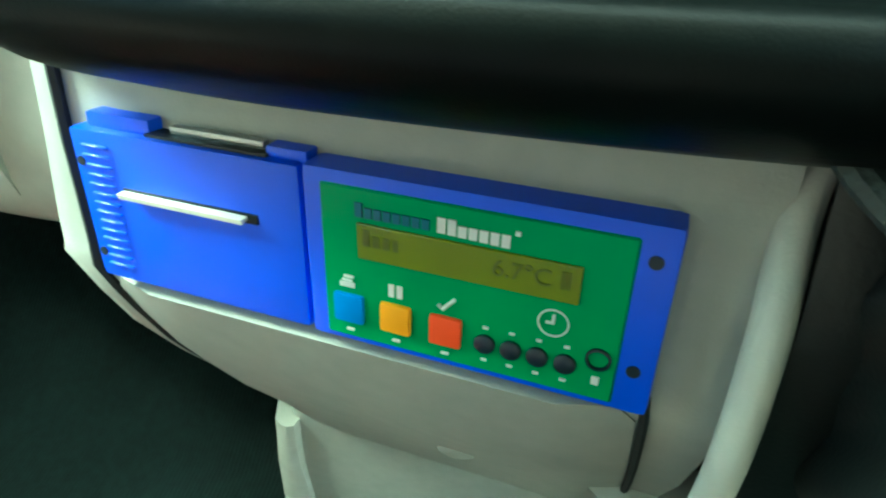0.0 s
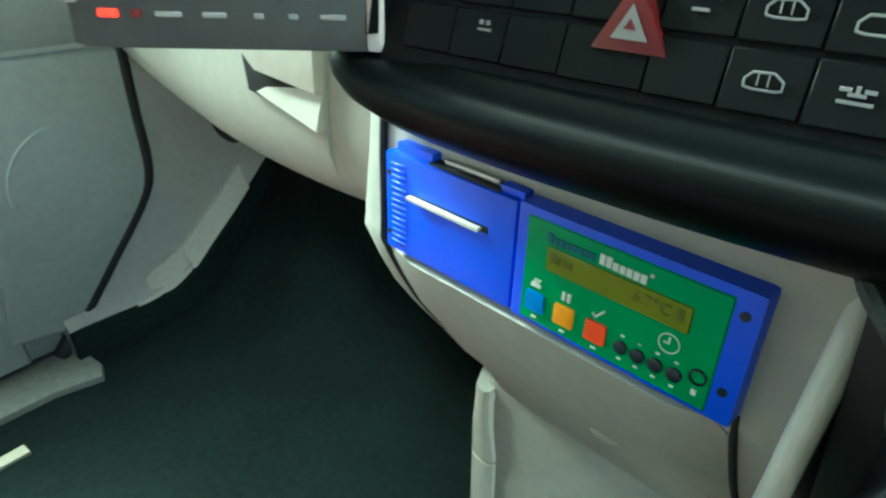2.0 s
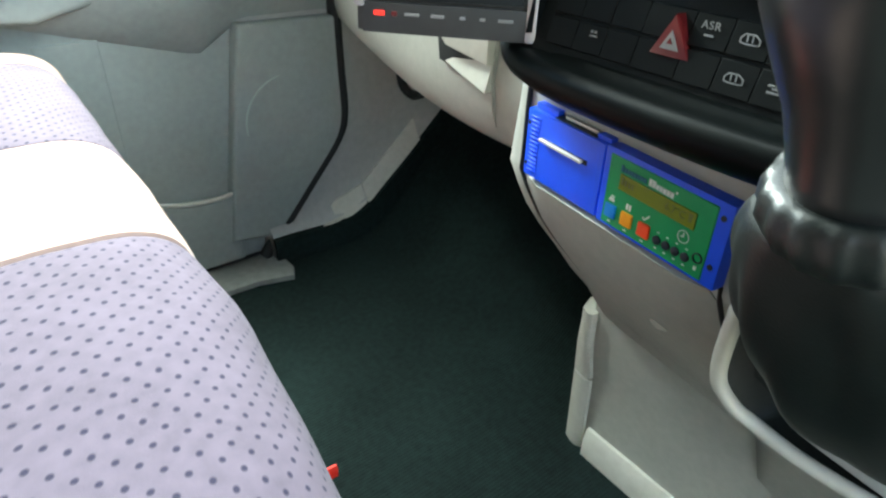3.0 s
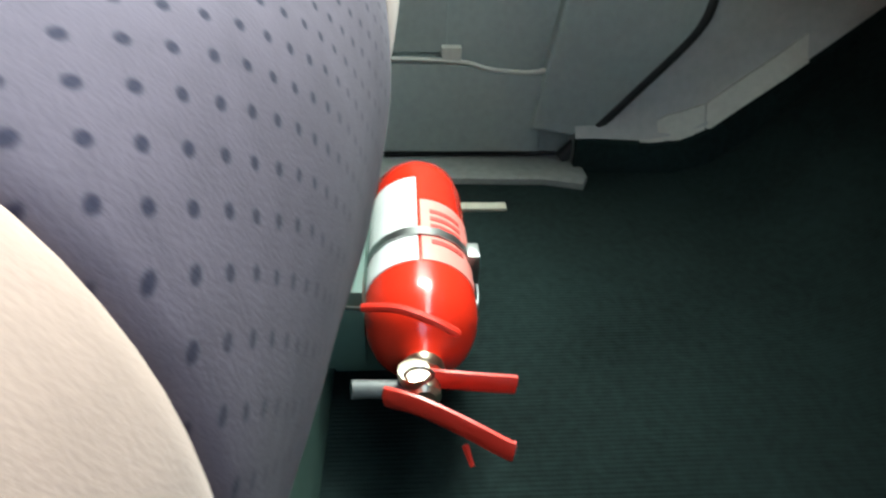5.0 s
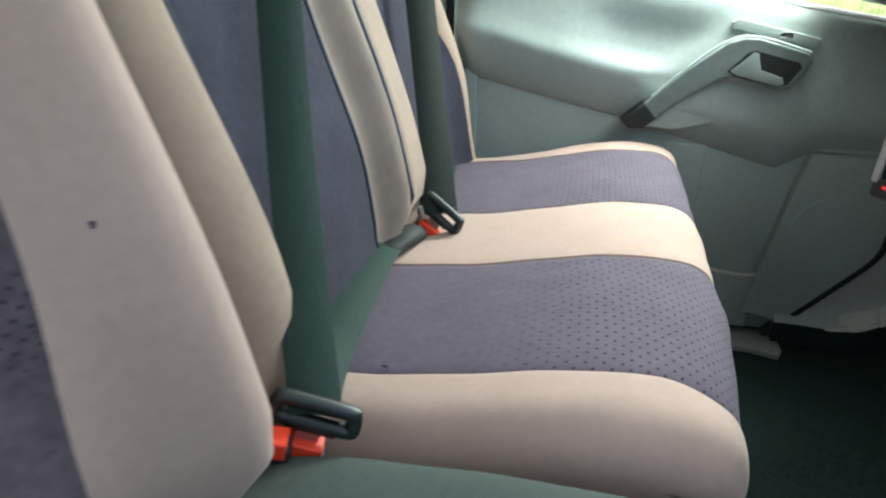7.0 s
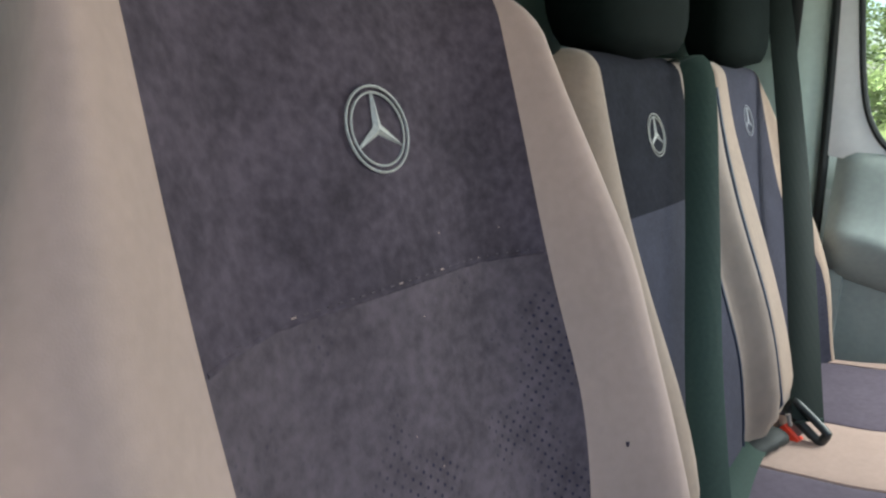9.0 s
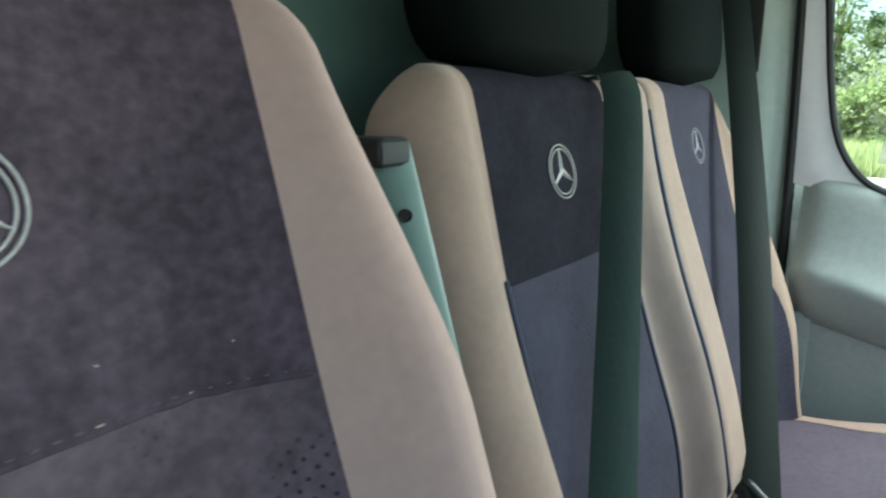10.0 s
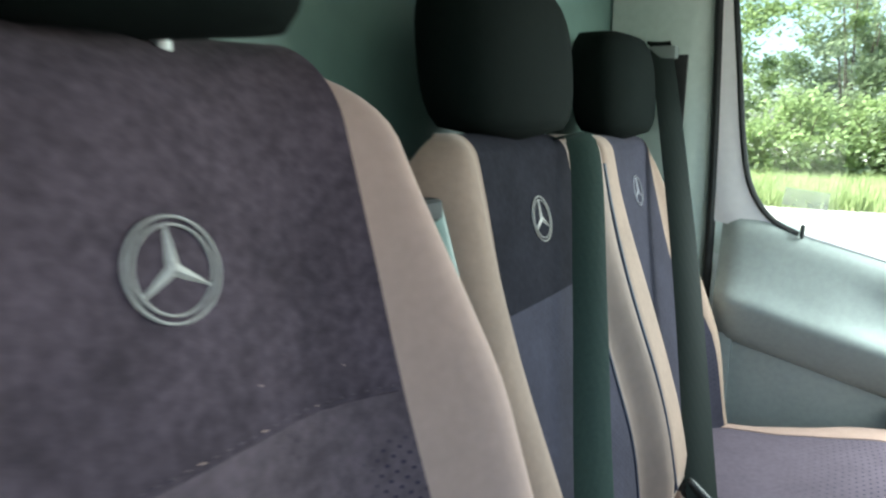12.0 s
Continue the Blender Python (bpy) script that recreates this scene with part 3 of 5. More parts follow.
EDGE = [(0.40, 0.056), (0.437, 0.058), (0.48, 0.058), (0.535, 0.053), (0.59, 0.055), (0.643, 0.075), (0.67, 0.098), (0.70, 0.124), (0.728, 0.146), (0.78, 0.193), (0.93, 0.33)]


def kick_rows(ys, sec):
    return [[(x, y, (zc if zc > 0.5 else lerp(y, EDGE) + zc)) for x, zc in sec] for y in ys]


KY = [0.42, 0.44, 0.46, 0.50, 0.55, 0.60, 0.65, 0.70, 0.75, 0.80, 0.86, 0.93]
kick = link("trim_kick_panel", rings(kick_rows(KY, [(-0.84, 0.56), (-0.782, 0.56), (-0.776, 0.10), (-0.772, 0.055), (-0.768, 0.034), (-0.746, 0.006), (-0.742, -0.02), (-0.742, -0.14), (-0.84, -0.14)])), kick_grey, None, "grey moulded kick panel beside the footwell", angle=60)
tagged(kick, "", "trim", "", "structure")
for ys, lab in (([0.53, 0.545, 0.56, 0.58, 0.60, 0.62, 0.640], "pale trim strip at the mat's edge"), ([0.643, 0.66, 0.68, 0.70, 0.72, 0.75, 0.78], "")):
    rows = []
    for y in ys:
        e, w = lerp(y, EDGE), 0.008 + 0.032 * ease((y - 0.525) / 0.06)
        rows.append([(-0.741, y, e - 0.012), (-0.7395, y, e + 0.002), (-0.748, y, e + 0.25 * w), (-0.764, y, e + w), (-0.776, y, e + w), (-0.776, y, e - 0.03)])
    part("step_trim", rings(rows), trim_pale, kick, lab)
part("mat_lip", rings(kick_rows(KY, [(-0.752, 0.002), (-0.740, 0.001), (-0.735, -0.005), (-0.731, -0.14), (-0.752, -0.14)])), carpet, kick, "upturned edge of the black mat")
part("door_seal", tube(smooth_path([(-0.768, 0.405, 0.012), (-0.768, 0.437, 0.048), (-0.768, 0.51, 0.135), (-0.768, 0.588, 0.23), (-0.768, 0.606, 0.285), (-0.768, 0.603, 0.38), (-0.768, 0.600, 0.56)], 6), 0.013, 10), rubber, kick, "black rubber door seal")
part("hook", tube(smooth_path([(-0.70, 0.70, 0.40), (-0.69, 0.70, 0.345), (-0.67, 0.71, 0.325), (-0.64, 0.71, 0.335)], 4), 0.009, 8), rubber, kick, "black plastic hook")
part("corner_tread", slab([(0.36, -0.74), (0.425, -0.72), (0.437, -0.683), (0.424, -0.664), (0.36, -0.684)], 'z', 0.008, 0.017, 0.003), sill_grey, sill).matrix_world = Matrix()
cream = thing("floor_strip", "short cream plastic strip lying on the black floor mat", "strip", at=(-0.614, 0.247, 0.0))
part("strip", box((-0.624, 0.207, 0.0), (-0.604, 0.287, 0.006), 0.002), strip_cream, cream)


# ---- dashboard on the passenger's side ----
def dashboard():
    dash = thing("dashboard", "pale grey plastic lower dashboard with a closed glovebox", "dashboard", kind="structure", at=(-0.4, 0.5, 0.46))
    plan = smooth_path([(-0.02, 0.47, 0), (-0.06, 0.452, 0), (-0.11, 0.442, 0), (-0.20, 0.446, 0), (-0.30, 0.462, 0), (-0.39, 0.486, 0), (-0.55, 0.535, 0), (-0.76, 0.605, 0)], 5)
    sec = [(0.10, 0.452), (0.012, 0.458), (0.0, 0.468), (-0.006, 0.49), (-0.010, 0.53), (-0.006, 0.575), (0.0, 0.61), (0.0, 0.66), (0.03, 0.72), (0.10, 0.745), (0.45, 0.76), (0.45, 0.45)]
    loops = [[(p.x, min(1.0, p.y + dy), z) for dy, z in sec] for p in plan]
    part("lower_panel", rings(loops), trim_grey, dash)
    # Out-of-view dash top, added to block windscreen light from shelf and switches.
    part("dash_top", rings([[(x, 0.36, 0.80), (x, 0.345, 0.82), (x, 0.36, 0.85), (x, 0.45, 0.875), (x, 1.0, 0.86), (x, 1.0, 0.76), (x, 0.45, 0.775)] for x in (-0.80, -0.4, 0.0, 0.4, 0.92)]), black_soft, dash, "black soft dashboard top, unseen, added to shade the dash front")
    # glovebox lid, a hair proud of the panel, with a recessed catch and its pale lip
    lid = []
    for x in [-0.138 - 0.030 * k for k in range(19)]:
        y = lerp(-x, [(-p.x, p.y) for p in plan])
        lid.append([(x, y - 0.0035, 0.480), (x, y - 0.0115, 0.50), (x, y - 0.0145, 0.53), (x, y - 0.0105, 0.575), (x, y - 0.004, 0.60), (x, y + 0.01, 0.60), (x, y + 0.01, 0.480)])
    glovebox = part("glovebox_lid", rings(lid), trim_grey, dash)
    part("catch_recess", slab([(-0.224, 0.534), (-0.140, 0.521), (-0.140, 0.552), (-0.228, 0.562)], 'y', 0.428, 0.436, 0.001), rubber, glovebox, "dark recess of the catch")
    part("catch_flap", slab([(-0.205, 0.553), (-0.139, 0.546), (-0.139, 0.588), (-0.228, 0.592), (-0.228, 0.572)], 'y', 0.420, 0.436, 0.004), trim_pale, glovebox)
    ledge = [(-0.214, 0.4275, 0.5345), (-0.139, 0.4195, 0.520), (-0.139, 0.4275, 0.5455), (-0.188, 0.4285, 0.5465)]
    part("catch_ledge", rings([ledge, [(x, y + 0.008, z - 0.001) for x, y, z in ledge]]), trim_pale, glovebox, "pale scooped ledge of the catch", angle=30)
    part("lock", lathe([(0.0, 0.0), (0.008, 0.0), (0.008, 0.006), (0.006, 0.008), (0.0, 0.008)], 18, Matrix.LocRotScale((-0.205, 0.432, 0.580), Euler((radians(90), 0, 0)), None)), chrome, glovebox, "chrome lock barrel")


dashboard()


# ---- centre console ----
def face_y(x, base=0.3443):
    return base - 0.14 * x


CONSOLE = [(0.60, 0.013), (0.575, 0.010), (0.55, 0.009), (0.515, 0.009), (0.504, 0.009), (0.500, 0.008), (0.475, 0.020), (0.45, 0.034), (0.42, 0.056), (0.385, 0.085), (0.35, 0.112), (0.316, 0.142), (0.268, 0.175)]


def console_loop(z, dy, grow=0.0, left=-0.042, right=0.215):
    """The console's plan at height z: a rounded left corner, a gently turned face, and square at the back."""
    l = left - grow
    pts = [(l, 0.66), (l, face_y(l) + dy + 0.05), (l, face_y(l) + dy + 0.022), (l + 0.003, face_y(l) + dy + 0.012), (l + 0.010, face_y(l) + dy + 0.004), (l + 0.020, face_y(l) + dy)]
    for k in range(1, 8):
        x = l + 0.020 + (right - l - 0.020) * k / 7
        pts.append((x, face_y(x) + dy))
    pts += [(right, 0.66)]
    return [(x, max(y, 0.0), z) for x, y in pts]


def console():
    con = thing("centre_console", "grey plastic centre console with a closed drawer under a blue recorder", "console", kind="structure", at=(0.08, 0.55, 0.0))
    part("fascia", rings([console_loop(z, dy, 0.007 * ease((0.57 - z) / 0.07) * (1 - ease((0.36 - z) / 0.08)), right=0.2015) for z, dy in CONSOLE]), trim_grey, con, angle=50)
    # drawer panel, proud of the sloping face, with rounded corners
    rows = []
    for z in [0.502, 0.499, 0.492, 0.475, 0.45, 0.42, 0.385, 0.36, 0.335, 0.315, 0.308]:
        dy = lerp(z, sorted(CONSOLE)) - (0.0 if z in (0.502, 0.308) else 0.007)
        inset = 0.012 * max(0, (0.335 - z) / 0.027) ** 2 if z < 0.335 else 0.008 * max(0, (z - 0.492) / 0.01)
        l, r = -0.012 + 0.25 * (0.502 - z) * 0.3 + inset, 0.1785 + 0.10 * (0.502 - z) - inset
        rows.append([(l + (r - l) * k / 10, face_y(l + (r - l) * k / 10) + dy + (0.006 if k in (0, 10) else 0), z) for k in range(11)] + [(r, 0.60, z), (l, 0.60, z)])
    dr = part("drawer", rings(rows), trim_grey, con, "smooth drawer front", angle=35)
    gap = [(0.1805 + 0.10 * (0.502 - z), face_y(0.1805 + 0.10 * (0.502 - z)) + lerp(z, sorted(CONSOLE)) - 0.0012, z) for z in (0.504, 0.495, 0.48, 0.46, 0.44, 0.42, 0.40, 0.38, 0.36)]
    part("drawer_gap", tube([(0.172, gap[0][1], 0.5055)] + gap, 0.0016, 6), rubber, con, "dark gap beside the drawer")
    part("drawer_grip", rings([[(0.118 + 0.010 * math.cos(a) * s, face_y(0.118) + lerp(0.41, sorted(CONSOLE)) - 0.006 - h, 0.410 + 0.005 * math.sin(a) * s) for a in [2 * math.pi * k / 12 for k in range(12)]] for s, h in ((1, -0.003), (0.9, 0.001), (0.5, 0.003))]), trim_grey, dr)
    part("groove", tube([(-0.017 + 0.10 * max(0, 0.50 - z), face_y(-0.017) + lerp(z, sorted(CONSOLE)) + 0.0005, z) for z in [0.585 - 0.012 * k for k in range(20)]], 0.0022, 6), rubber, con, "dark joint round the fascia")
    # column down to the floor with its skirting
    col = [[(-0.046 - g, 0.70, z), (-0.046 - g, y + 0.03, z), (-0.036 - g, y + 0.006, z), (-0.02 - g, y, z), (0.10, y - 0.004, z), (0.235, y - 0.012, z), (0.235, 0.70, z)]
           for z, y, g in [(0.40, 0.47, -0.004), (0.35, 0.49, -0.002), (0.30, 0.515, 0.0), (0.25, 0.530, 0.008), (0.20, 0.540, 0.016), (0.15, 0.552, 0.022), (0.08, 0.560, 0.025), (0.0, 0.566, 0.026)]]
    part("column", rings(col), trim_grey, con, angle=50)
    for z0, z1 in ((0.0, 0.137), (0.141, 0.262)):
        rows = []
        for k in range(7):
            z = z0 + (z1 - z0) * k / 6
            y, g = lerp(z, [(0.0, 0.566), (0.08, 0.560), (0.15, 0.552), (0.20, 0.540), (0.25, 0.530), (0.30, 0.515)]), lerp(z, [(0, 0.026), (0.08, 0.025), (0.15, 0.022), (0.2, 0.016), (0.25, 0.008), (0.3, 0)])
            w = 0.018 * (1 - 0.7 * ease((z - 0.12) / 0.14))
            rows.append([(-0.056 - g, 0.62, z), (-0.056 - g, y + 0.02, z), (-0.048 - g, y - 0.002, z), (-0.042 - g + w * 0.3, y - 0.007, z), (-0.040 - g + w * 0.8, y - 0.008, z), (-0.036 - g + w, y - 0.005, z), (-0.034 - g + w, y + 0.01, z), (-0.03 - g, 0.62, z)])
        part("edge_trim", rings(rows), trim_pale, con, "pale rounded edge strip")
    part("skirting", rings([[(x, y - 0.014, 0.0), (x, y - 0.014, 0.035), (x, y - 0.008, 0.047), (x, y + 0.01, 0.050), (x, y + 0.01, 0.0)] for x, y in [(-0.036, 0.566), (0.03, 0.564), (0.12, 0.562), (0.23, 0.556)]]), trim_pale, con)


console()


# ---- black shelf and switch panel above the console ----
def centre_stack():
    st = thing("centre_stack", "black soft-touch dashboard centre with a rounded shelf and switch rows", "dashboard", kind="structure", at=(0.13, 0.40, 0.58))
    front = smooth_path([(-0.075, 0.47, 0), (-0.062, 0.40, 0), (-0.036, 0.342, 0), (0.0, 0.310, 0), (0.05, 0.292, 0), (0.12, 0.283, 0), (0.20, 0.281, 0), (0.32, 0.290, 0), (0.45, 0.305, 0)], 5)
    sec = [(0.18, 0.580), (0.070, 0.577), (0.048, 0.576), (0.032, 0.579), (0.014, 0.5855), (0.005, 0.592), (0.001, 0.598), (0.0, 0.6035), (0.0022, 0.6080), (0.006, 0.6102), (0.011, 0.6105), (0.020, 0.6112), (0.0225, 0.6128), (0.026, 0.6133), (0.05, 0.6145), (0.18, 0.622)]
    loops = []
    for k, p in enumerate(front):
        q = (front[min(k + 1, len(front) - 1)] - front[max(k - 1, 0)]).normalized()
        n = Vector((-q.y, q.x, 0))
        loops.append([p + n * d + Vector((0, 0, z)) for d, z in sec])
    part("shelf", rings(loops), black_soft, st, "rounded glossy-edged black shelf", angle=60)
    # switch panel, leaning back
    def pz(z):
        return 0.319 + 0.35 * (z - 0.64)
    pan = [[(x, pz(z) + 0.004 - 0.05 * (x - 0.1), z) for x in (0.018, 0.1, 0.2, 0.26)] + [(0.26, 0.46, z), (0.018, 0.46, z)] for z in (0.606, 0.664)]
    part("switch_panel", rings(pan, caps=True), black_gloss, st, smooth=False)
    part("panel_ledge", rings([[(0.0, pz(0.68) - 0.01, 0.667), (0.0, pz(0.68) - 0.004, 0.675), (0.0, 0.46, 0.70), (0.0, 0.46, 0.667)], [(0.42, pz(0.68) - 0.03, 0.667), (0.42, pz(0.68) - 0.024, 0.675), (0.42, 0.44, 0.70), (0.42, 0.44, 0.667)]]), black_soft, st)
    part("upper_panel", rings([[(-0.02, 0.36, 0.69), (-0.02, 0.42, 0.80), (-0.02, 0.60, 0.82), (-0.02, 0.60, 0.69)], [(0.45, 0.33, 0.69), (0.45, 0.40, 0.80), (0.45, 0.60, 0.82), (0.45, 0.60, 0.69)]]), black_soft, st)
    part("side_cheek", rings([[(0.004, 0.325, 0.62), (0.016, 0.312, 0.62), (0.02, 0.33, 0.62), (0.02, 0.42, 0.62), (0.004, 0.42, 0.62)], [(0.004, 0.345, 0.72), (0.016, 0.334, 0.72), (0.02, 0.35, 0.72), (0.02, 0.43, 0.72), (0.004, 0.43, 0.72)]]), black_gloss, st)

    def place(x, z, off=0.0):
        return Vector((x, pz(z) - 0.05 * (x - 0.1) - off, z))

    # switch caps in two rows
    cols = [0.030, 0.053, 0.076, 0.099, 0.1285, 0.151, 0.173, 0.195, 0.218, 0.241]
    for r, (z0, z1) in enumerate(((0.6175, 0.6345), (0.6355, 0.6525))):
        for a, b in zip(cols, cols[1:]):
            zc = (z0 + z1) / 2
            bm = box((a + 0.0003, 0.0018, -0.0086), (b - 0.0003, 0.006, 0.0086), 0.0005, 1)
            bm.transform(Matrix.Translation((0, place((a + b) / 2, zc).y, zc)) @ Matrix.Rotation(radians(-19), 4, 'X'))
            part("switch", bm, black_gloss, st)
    # red warning-light button: a triangle with a pale triangle printed on it
    tri = lambda s, c: [(c[0] + s * u, c[1] + s * v) for u, v in ((-0.0125, -0.0095), (0.0125, -0.0095), (0.0, 0.0125))]
    y = place(0.123, 0.638).y
    hz = part("hazard_button", slab(tri(1.0, (0.1215, 0.637)), 'y', y - 0.0030, y + 0.006, 0.0012), hazard_red, st, "red triangular hazard button")
    for k, s in ((0, 0.46), (1, 0.14)):
        part("hazard_print", slab(tri(s, (0.1215, 0.6358)), 'y', y - 0.0036 - 0.0004 * k, y - 0.0025), icon_grey if k == 0 else hazard_red, hz, smooth=False)

    def icon(bars, x, z, name):
        yy = place(x, z).y + 0.0010
        bm = bmesh.new()
        for u0, v0, u1, v1 in bars:
            box((x + 0.7 * u0, yy - 0.0003, z + 0.7 * v0), (x + 0.7 * u1, yy + 0.0008, z + 0.7 * v1), bm=bm)
        part(name, bm, icon_grey, st, smooth=False)

    def car(x, z, shut=True):
        bm = bmesh.new()
        yy = place(x, z).y + 0.0010
        ol = [(-0.0072, -0.0028), (-0.0072, 0.0003), (-0.0045, 0.0030), (0.0030, 0.0032), (0.0066, 0.0004), (0.0066, -0.0028), (0.004, -0.0034), (-0.004, -0.0034), (-0.0072, -0.0028)]
        tube([(x + 0.72 * u, yy, z + 0.72 * v) for u, v in ol], 0.0004, 5, bm=bm)
        if shut:
            for u in (-0.0025, 0.0015):
                box((x + u * 0.7 - 0.0002, yy - 0.0004, z - 0.0014), (x + u * 0.7 + 0.0002, yy + 0.0004, z + 0.002), bm=bm)
        part("vehicle_symbol", bm, icon_grey, st)

    car(0.162, 0.6440)
    car(0.162, 0.6260)
    car(0.184, 0.6425, False)
    lamp = [(-0.006, -0.003, 0.006, -0.0018), (-0.003, -0.0002, 0.003, 0.001), (-0.006, 0.0015, -0.002, 0.0027), (0.002, 0.0015, 0.006, 0.0027), (-0.0007, 0.001, 0.0007, 0.0036)]
    icon(lamp, 0.184, 0.6260, "lamp_symbol")
    icon([(-0.004, -0.003, 0.004, -0.0018), (-0.003, 0.0, -0.001, 0.0022), (0.001, 0.0, 0.003, 0.0022)], 0.067, 0.629, "seat_symbol")
    # three white capitals on one switch
    for t, x in (("A", 0.1358), ("S", 0.1395), ("R", 0.1432)):
        cu = bpy.data.curves.new("letter", 'FONT')
        cu.body, cu.size, cu.align_x = t, 0.0058, 'CENTER'
        cu.extrude = 0.0002
        ob = new("letter", cu)
        me = bpy.data.meshes.new_from_object(ob)
        bpy.data.objects.remove(ob)
        bm = bmesh.new()
        bm.from_mesh(me)
        bm.transform(Matrix.Translation((x, place(x, 0.645).y + 0.0008, 0.6445)) @ Matrix.Rotation(radians(90), 4, 'X'))
        part("letter", bm, icon_grey, st, smooth=False)
    icon([(-0.0035, -0.0006, 0.0035, 0.0006)], 0.1395, 0.6415, "underline")


centre_stack()


# ---- navigation monitor on a bracket before the dashboard ----
def monitor():
    m = Matrix.LocRotScale((-0.032, 0.280, 0.612), Euler((radians(-4), 0, radians(40))), (0.93, 0.93, 0.93))
    mo = thing("navigation_monitor", "dark flat monitor with silver sides and keys, switched off", "monitor", at=m, local=True)
    L, W, H = -0.066, 0.069, 0.118
    part("housing", box((L, 0.003, 0.0), (W, 0.022, H), 0.004), bezel_grey, mo)
    part("bezel", box((L + 0.006, -0.002, 0.0), (W - 0.006, 0.006, 0.022), 0.002), bezel_grey, mo)
    part("screen", box((L + 0.010, -0.0005, 0.024), (W - 0.010, 0.006, H - 0.008), 0.001), screen_black, mo)
    part("top_frame", box((L + 0.006, -0.002, H - 0.008), (W - 0.006, 0.006, H), 0.002), bezel_grey, mo)
    for x0, x1, z0 in ((L, L + 0.008, 0.018), (W - 0.008, W, 0.0)):
        part("side_strip", box((x0, -0.004, z0), (x1, 0.012, H), 0.003), bezel_silver, mo, "silver side strip")
    part("power_led", box((-0.0508, -0.0035, 0.0125), (-0.0426, -0.001, 0.016), 0.001), led_red, mo, "lit red indicator")
    part("sensor", box((-0.0374, -0.003, 0.0125), (-0.033, -0.001, 0.016), 0.001), hazard_red, mo)
    for x, w in ((-0.022, 0.011), (-0.003, 0.010), (0.0155, 0.004), (0.030, 0.004), (0.0467, 0.011)):
        part("key_print", box((x - w / 2, -0.0028, 0.0130), (x + w / 2, -0.0015, 0.0152), 0.0004, 1), icon_grey, mo)
    part("bracket", tube(smooth_path([(0.02, 0.02, 0.05), (0.03, 0.05, 0.05), (0.05, 0.09, 0.05)], 5), 0.012, 10), rubber, mo)


monitor()


# ---- blue temperature recorder in the console's slot ----
def recorder():
    # local: x to the right along the face, y into the dash, z up; origin at the face's lower left corner
    m = Matrix.LocRotScale((-0.0055, 0.3451, 0.5045), Euler((0, 0, math.atan(-0.14))), None)
    rec = thing("temperature_recorder", "blue metal temperature recorder with printer, green front and small display", "recorder", at=m, local=True)
    dv, W, H = 0.0855, 0.187, 0.0555
    printer = part("printer", box((0.0, 0.0, 0.0), (dv - 0.001, 0.045, H - 0.0015), 0.0022, 2), recorder_blue, rec, "blue printer module")
    # raised back wall with the paper window cut between its ends
    part("top_step", box((0.005, 0.0035, H - 0.004), (0.030, 0.05, H + 0.0032), 0.001), recorder_blue, printer)
    part("top_step", box((0.072, 0.0035, H - 0.004), (dv, 0.05, H + 0.0016), 0.0008), recorder_blue, printer)
    part("paper_window", box((0.029, 0.0020, H - 0.003), (0.073, 0.045, H - 0.0006), 0.0005), screen_black, printer)
    part("paper_edge", box((0.036, 0.0055, H - 0.001), (0.070, 0.0085, H + 0.0018), 0.0008), steel, printer, "steel tear bar")
    part("paper_slot", box((0.0185, -0.0006, 0.0330), (0.0695, 0.004, 0.0362), 0.0004), screen_black, printer)
    part("paper", rings([[(0.0195, -0.0035, 0.0338), (0.066, -0.0035, 0.0338), (0.066, 0.004, 0.0350), (0.0195, 0.004, 0.0350)], [(0.0188, -0.0038, 0.0354), (0.066, -0.0038, 0.0354), (0.066, 0.004, 0.0356), (0.0195, 0.004, 0.0356)]]), paper, printer, "edge of the white paper roll", smooth=False)
    for k in range(14):
        z = 0.0055 + 0.0033 * k
        part("vent_rib", box((0.0045 + 0.0004 * (k % 3), -0.0010, z), (0.0155, 0.002, z + 0.0009), 0.0003, 1), recorder_blue, printer)
    for z in (0.010, 0.043):
        part("screw", lathe([(0.0, 0.0), (0.0016, 0.0), (0.0016, 0.001)], 10, Matrix.LocRotScale((0.003, -0.0004, z), Euler((radians(-90), 0, 0)), None)), key_black, printer)
    unit = part("control_unit", box((dv + 0.0006, -0.001, 0.0), (W, 0.045, H), 0.0024, 2), recorder_blue, rec, "blue control unit")
    foil = part("front_foil", box((0.0920, -0.0016, 0.0022), (0.1775, 0.002, 0.0515), 0.0006, 1), recorder_green, rec, "green printed front")
    y = -0.0016
    disp = part("display", box((0.1035, y - 0.0008, 0.0305), (0.1655, y + 0.001, 0.0415), 0.0003, 1), lcd, foil, "olive liquid-crystal display")

    def bars(name, rects, material, parent, depth=0.0005):
        bm = bmesh.new()
        for x0, z0, x1, z1 in rects:
            box((x0, y - depth, z0), (x1, y + 0.0008, z1), bm=bm)
        return part(name, bm, material, parent, smooth=False)

    # display characters: dim words as bars, the temperature as text
    for r in [(0.1055, 0.0350, 0.1075, 0.0400), (0.1085, 0.0350, 0.1105, 0.0385), (0.1115, 0.0350, 0.1135, 0.0385), (0.1145, 0.0350, 0.1160, 0.0385), (0.1605, 0.0345, 0.1630, 0.0395)]:
        bars("character", [r], lcd_ink, disp, 0.0010)
    def text(body, x, z, size, material, parent, lift, shear=0.0):
        cu = bpy.data.curves.new("text", 'FONT')
        cu.body, cu.size, cu.extrude, cu.shear = body, size, 0.0001, shear
        ob = new("text", cu)
        me = bpy.data.meshes.new_from_object(ob)
        bpy.data.objects.remove(ob)
        bm = bmesh.new()
        bm.from_mesh(me)
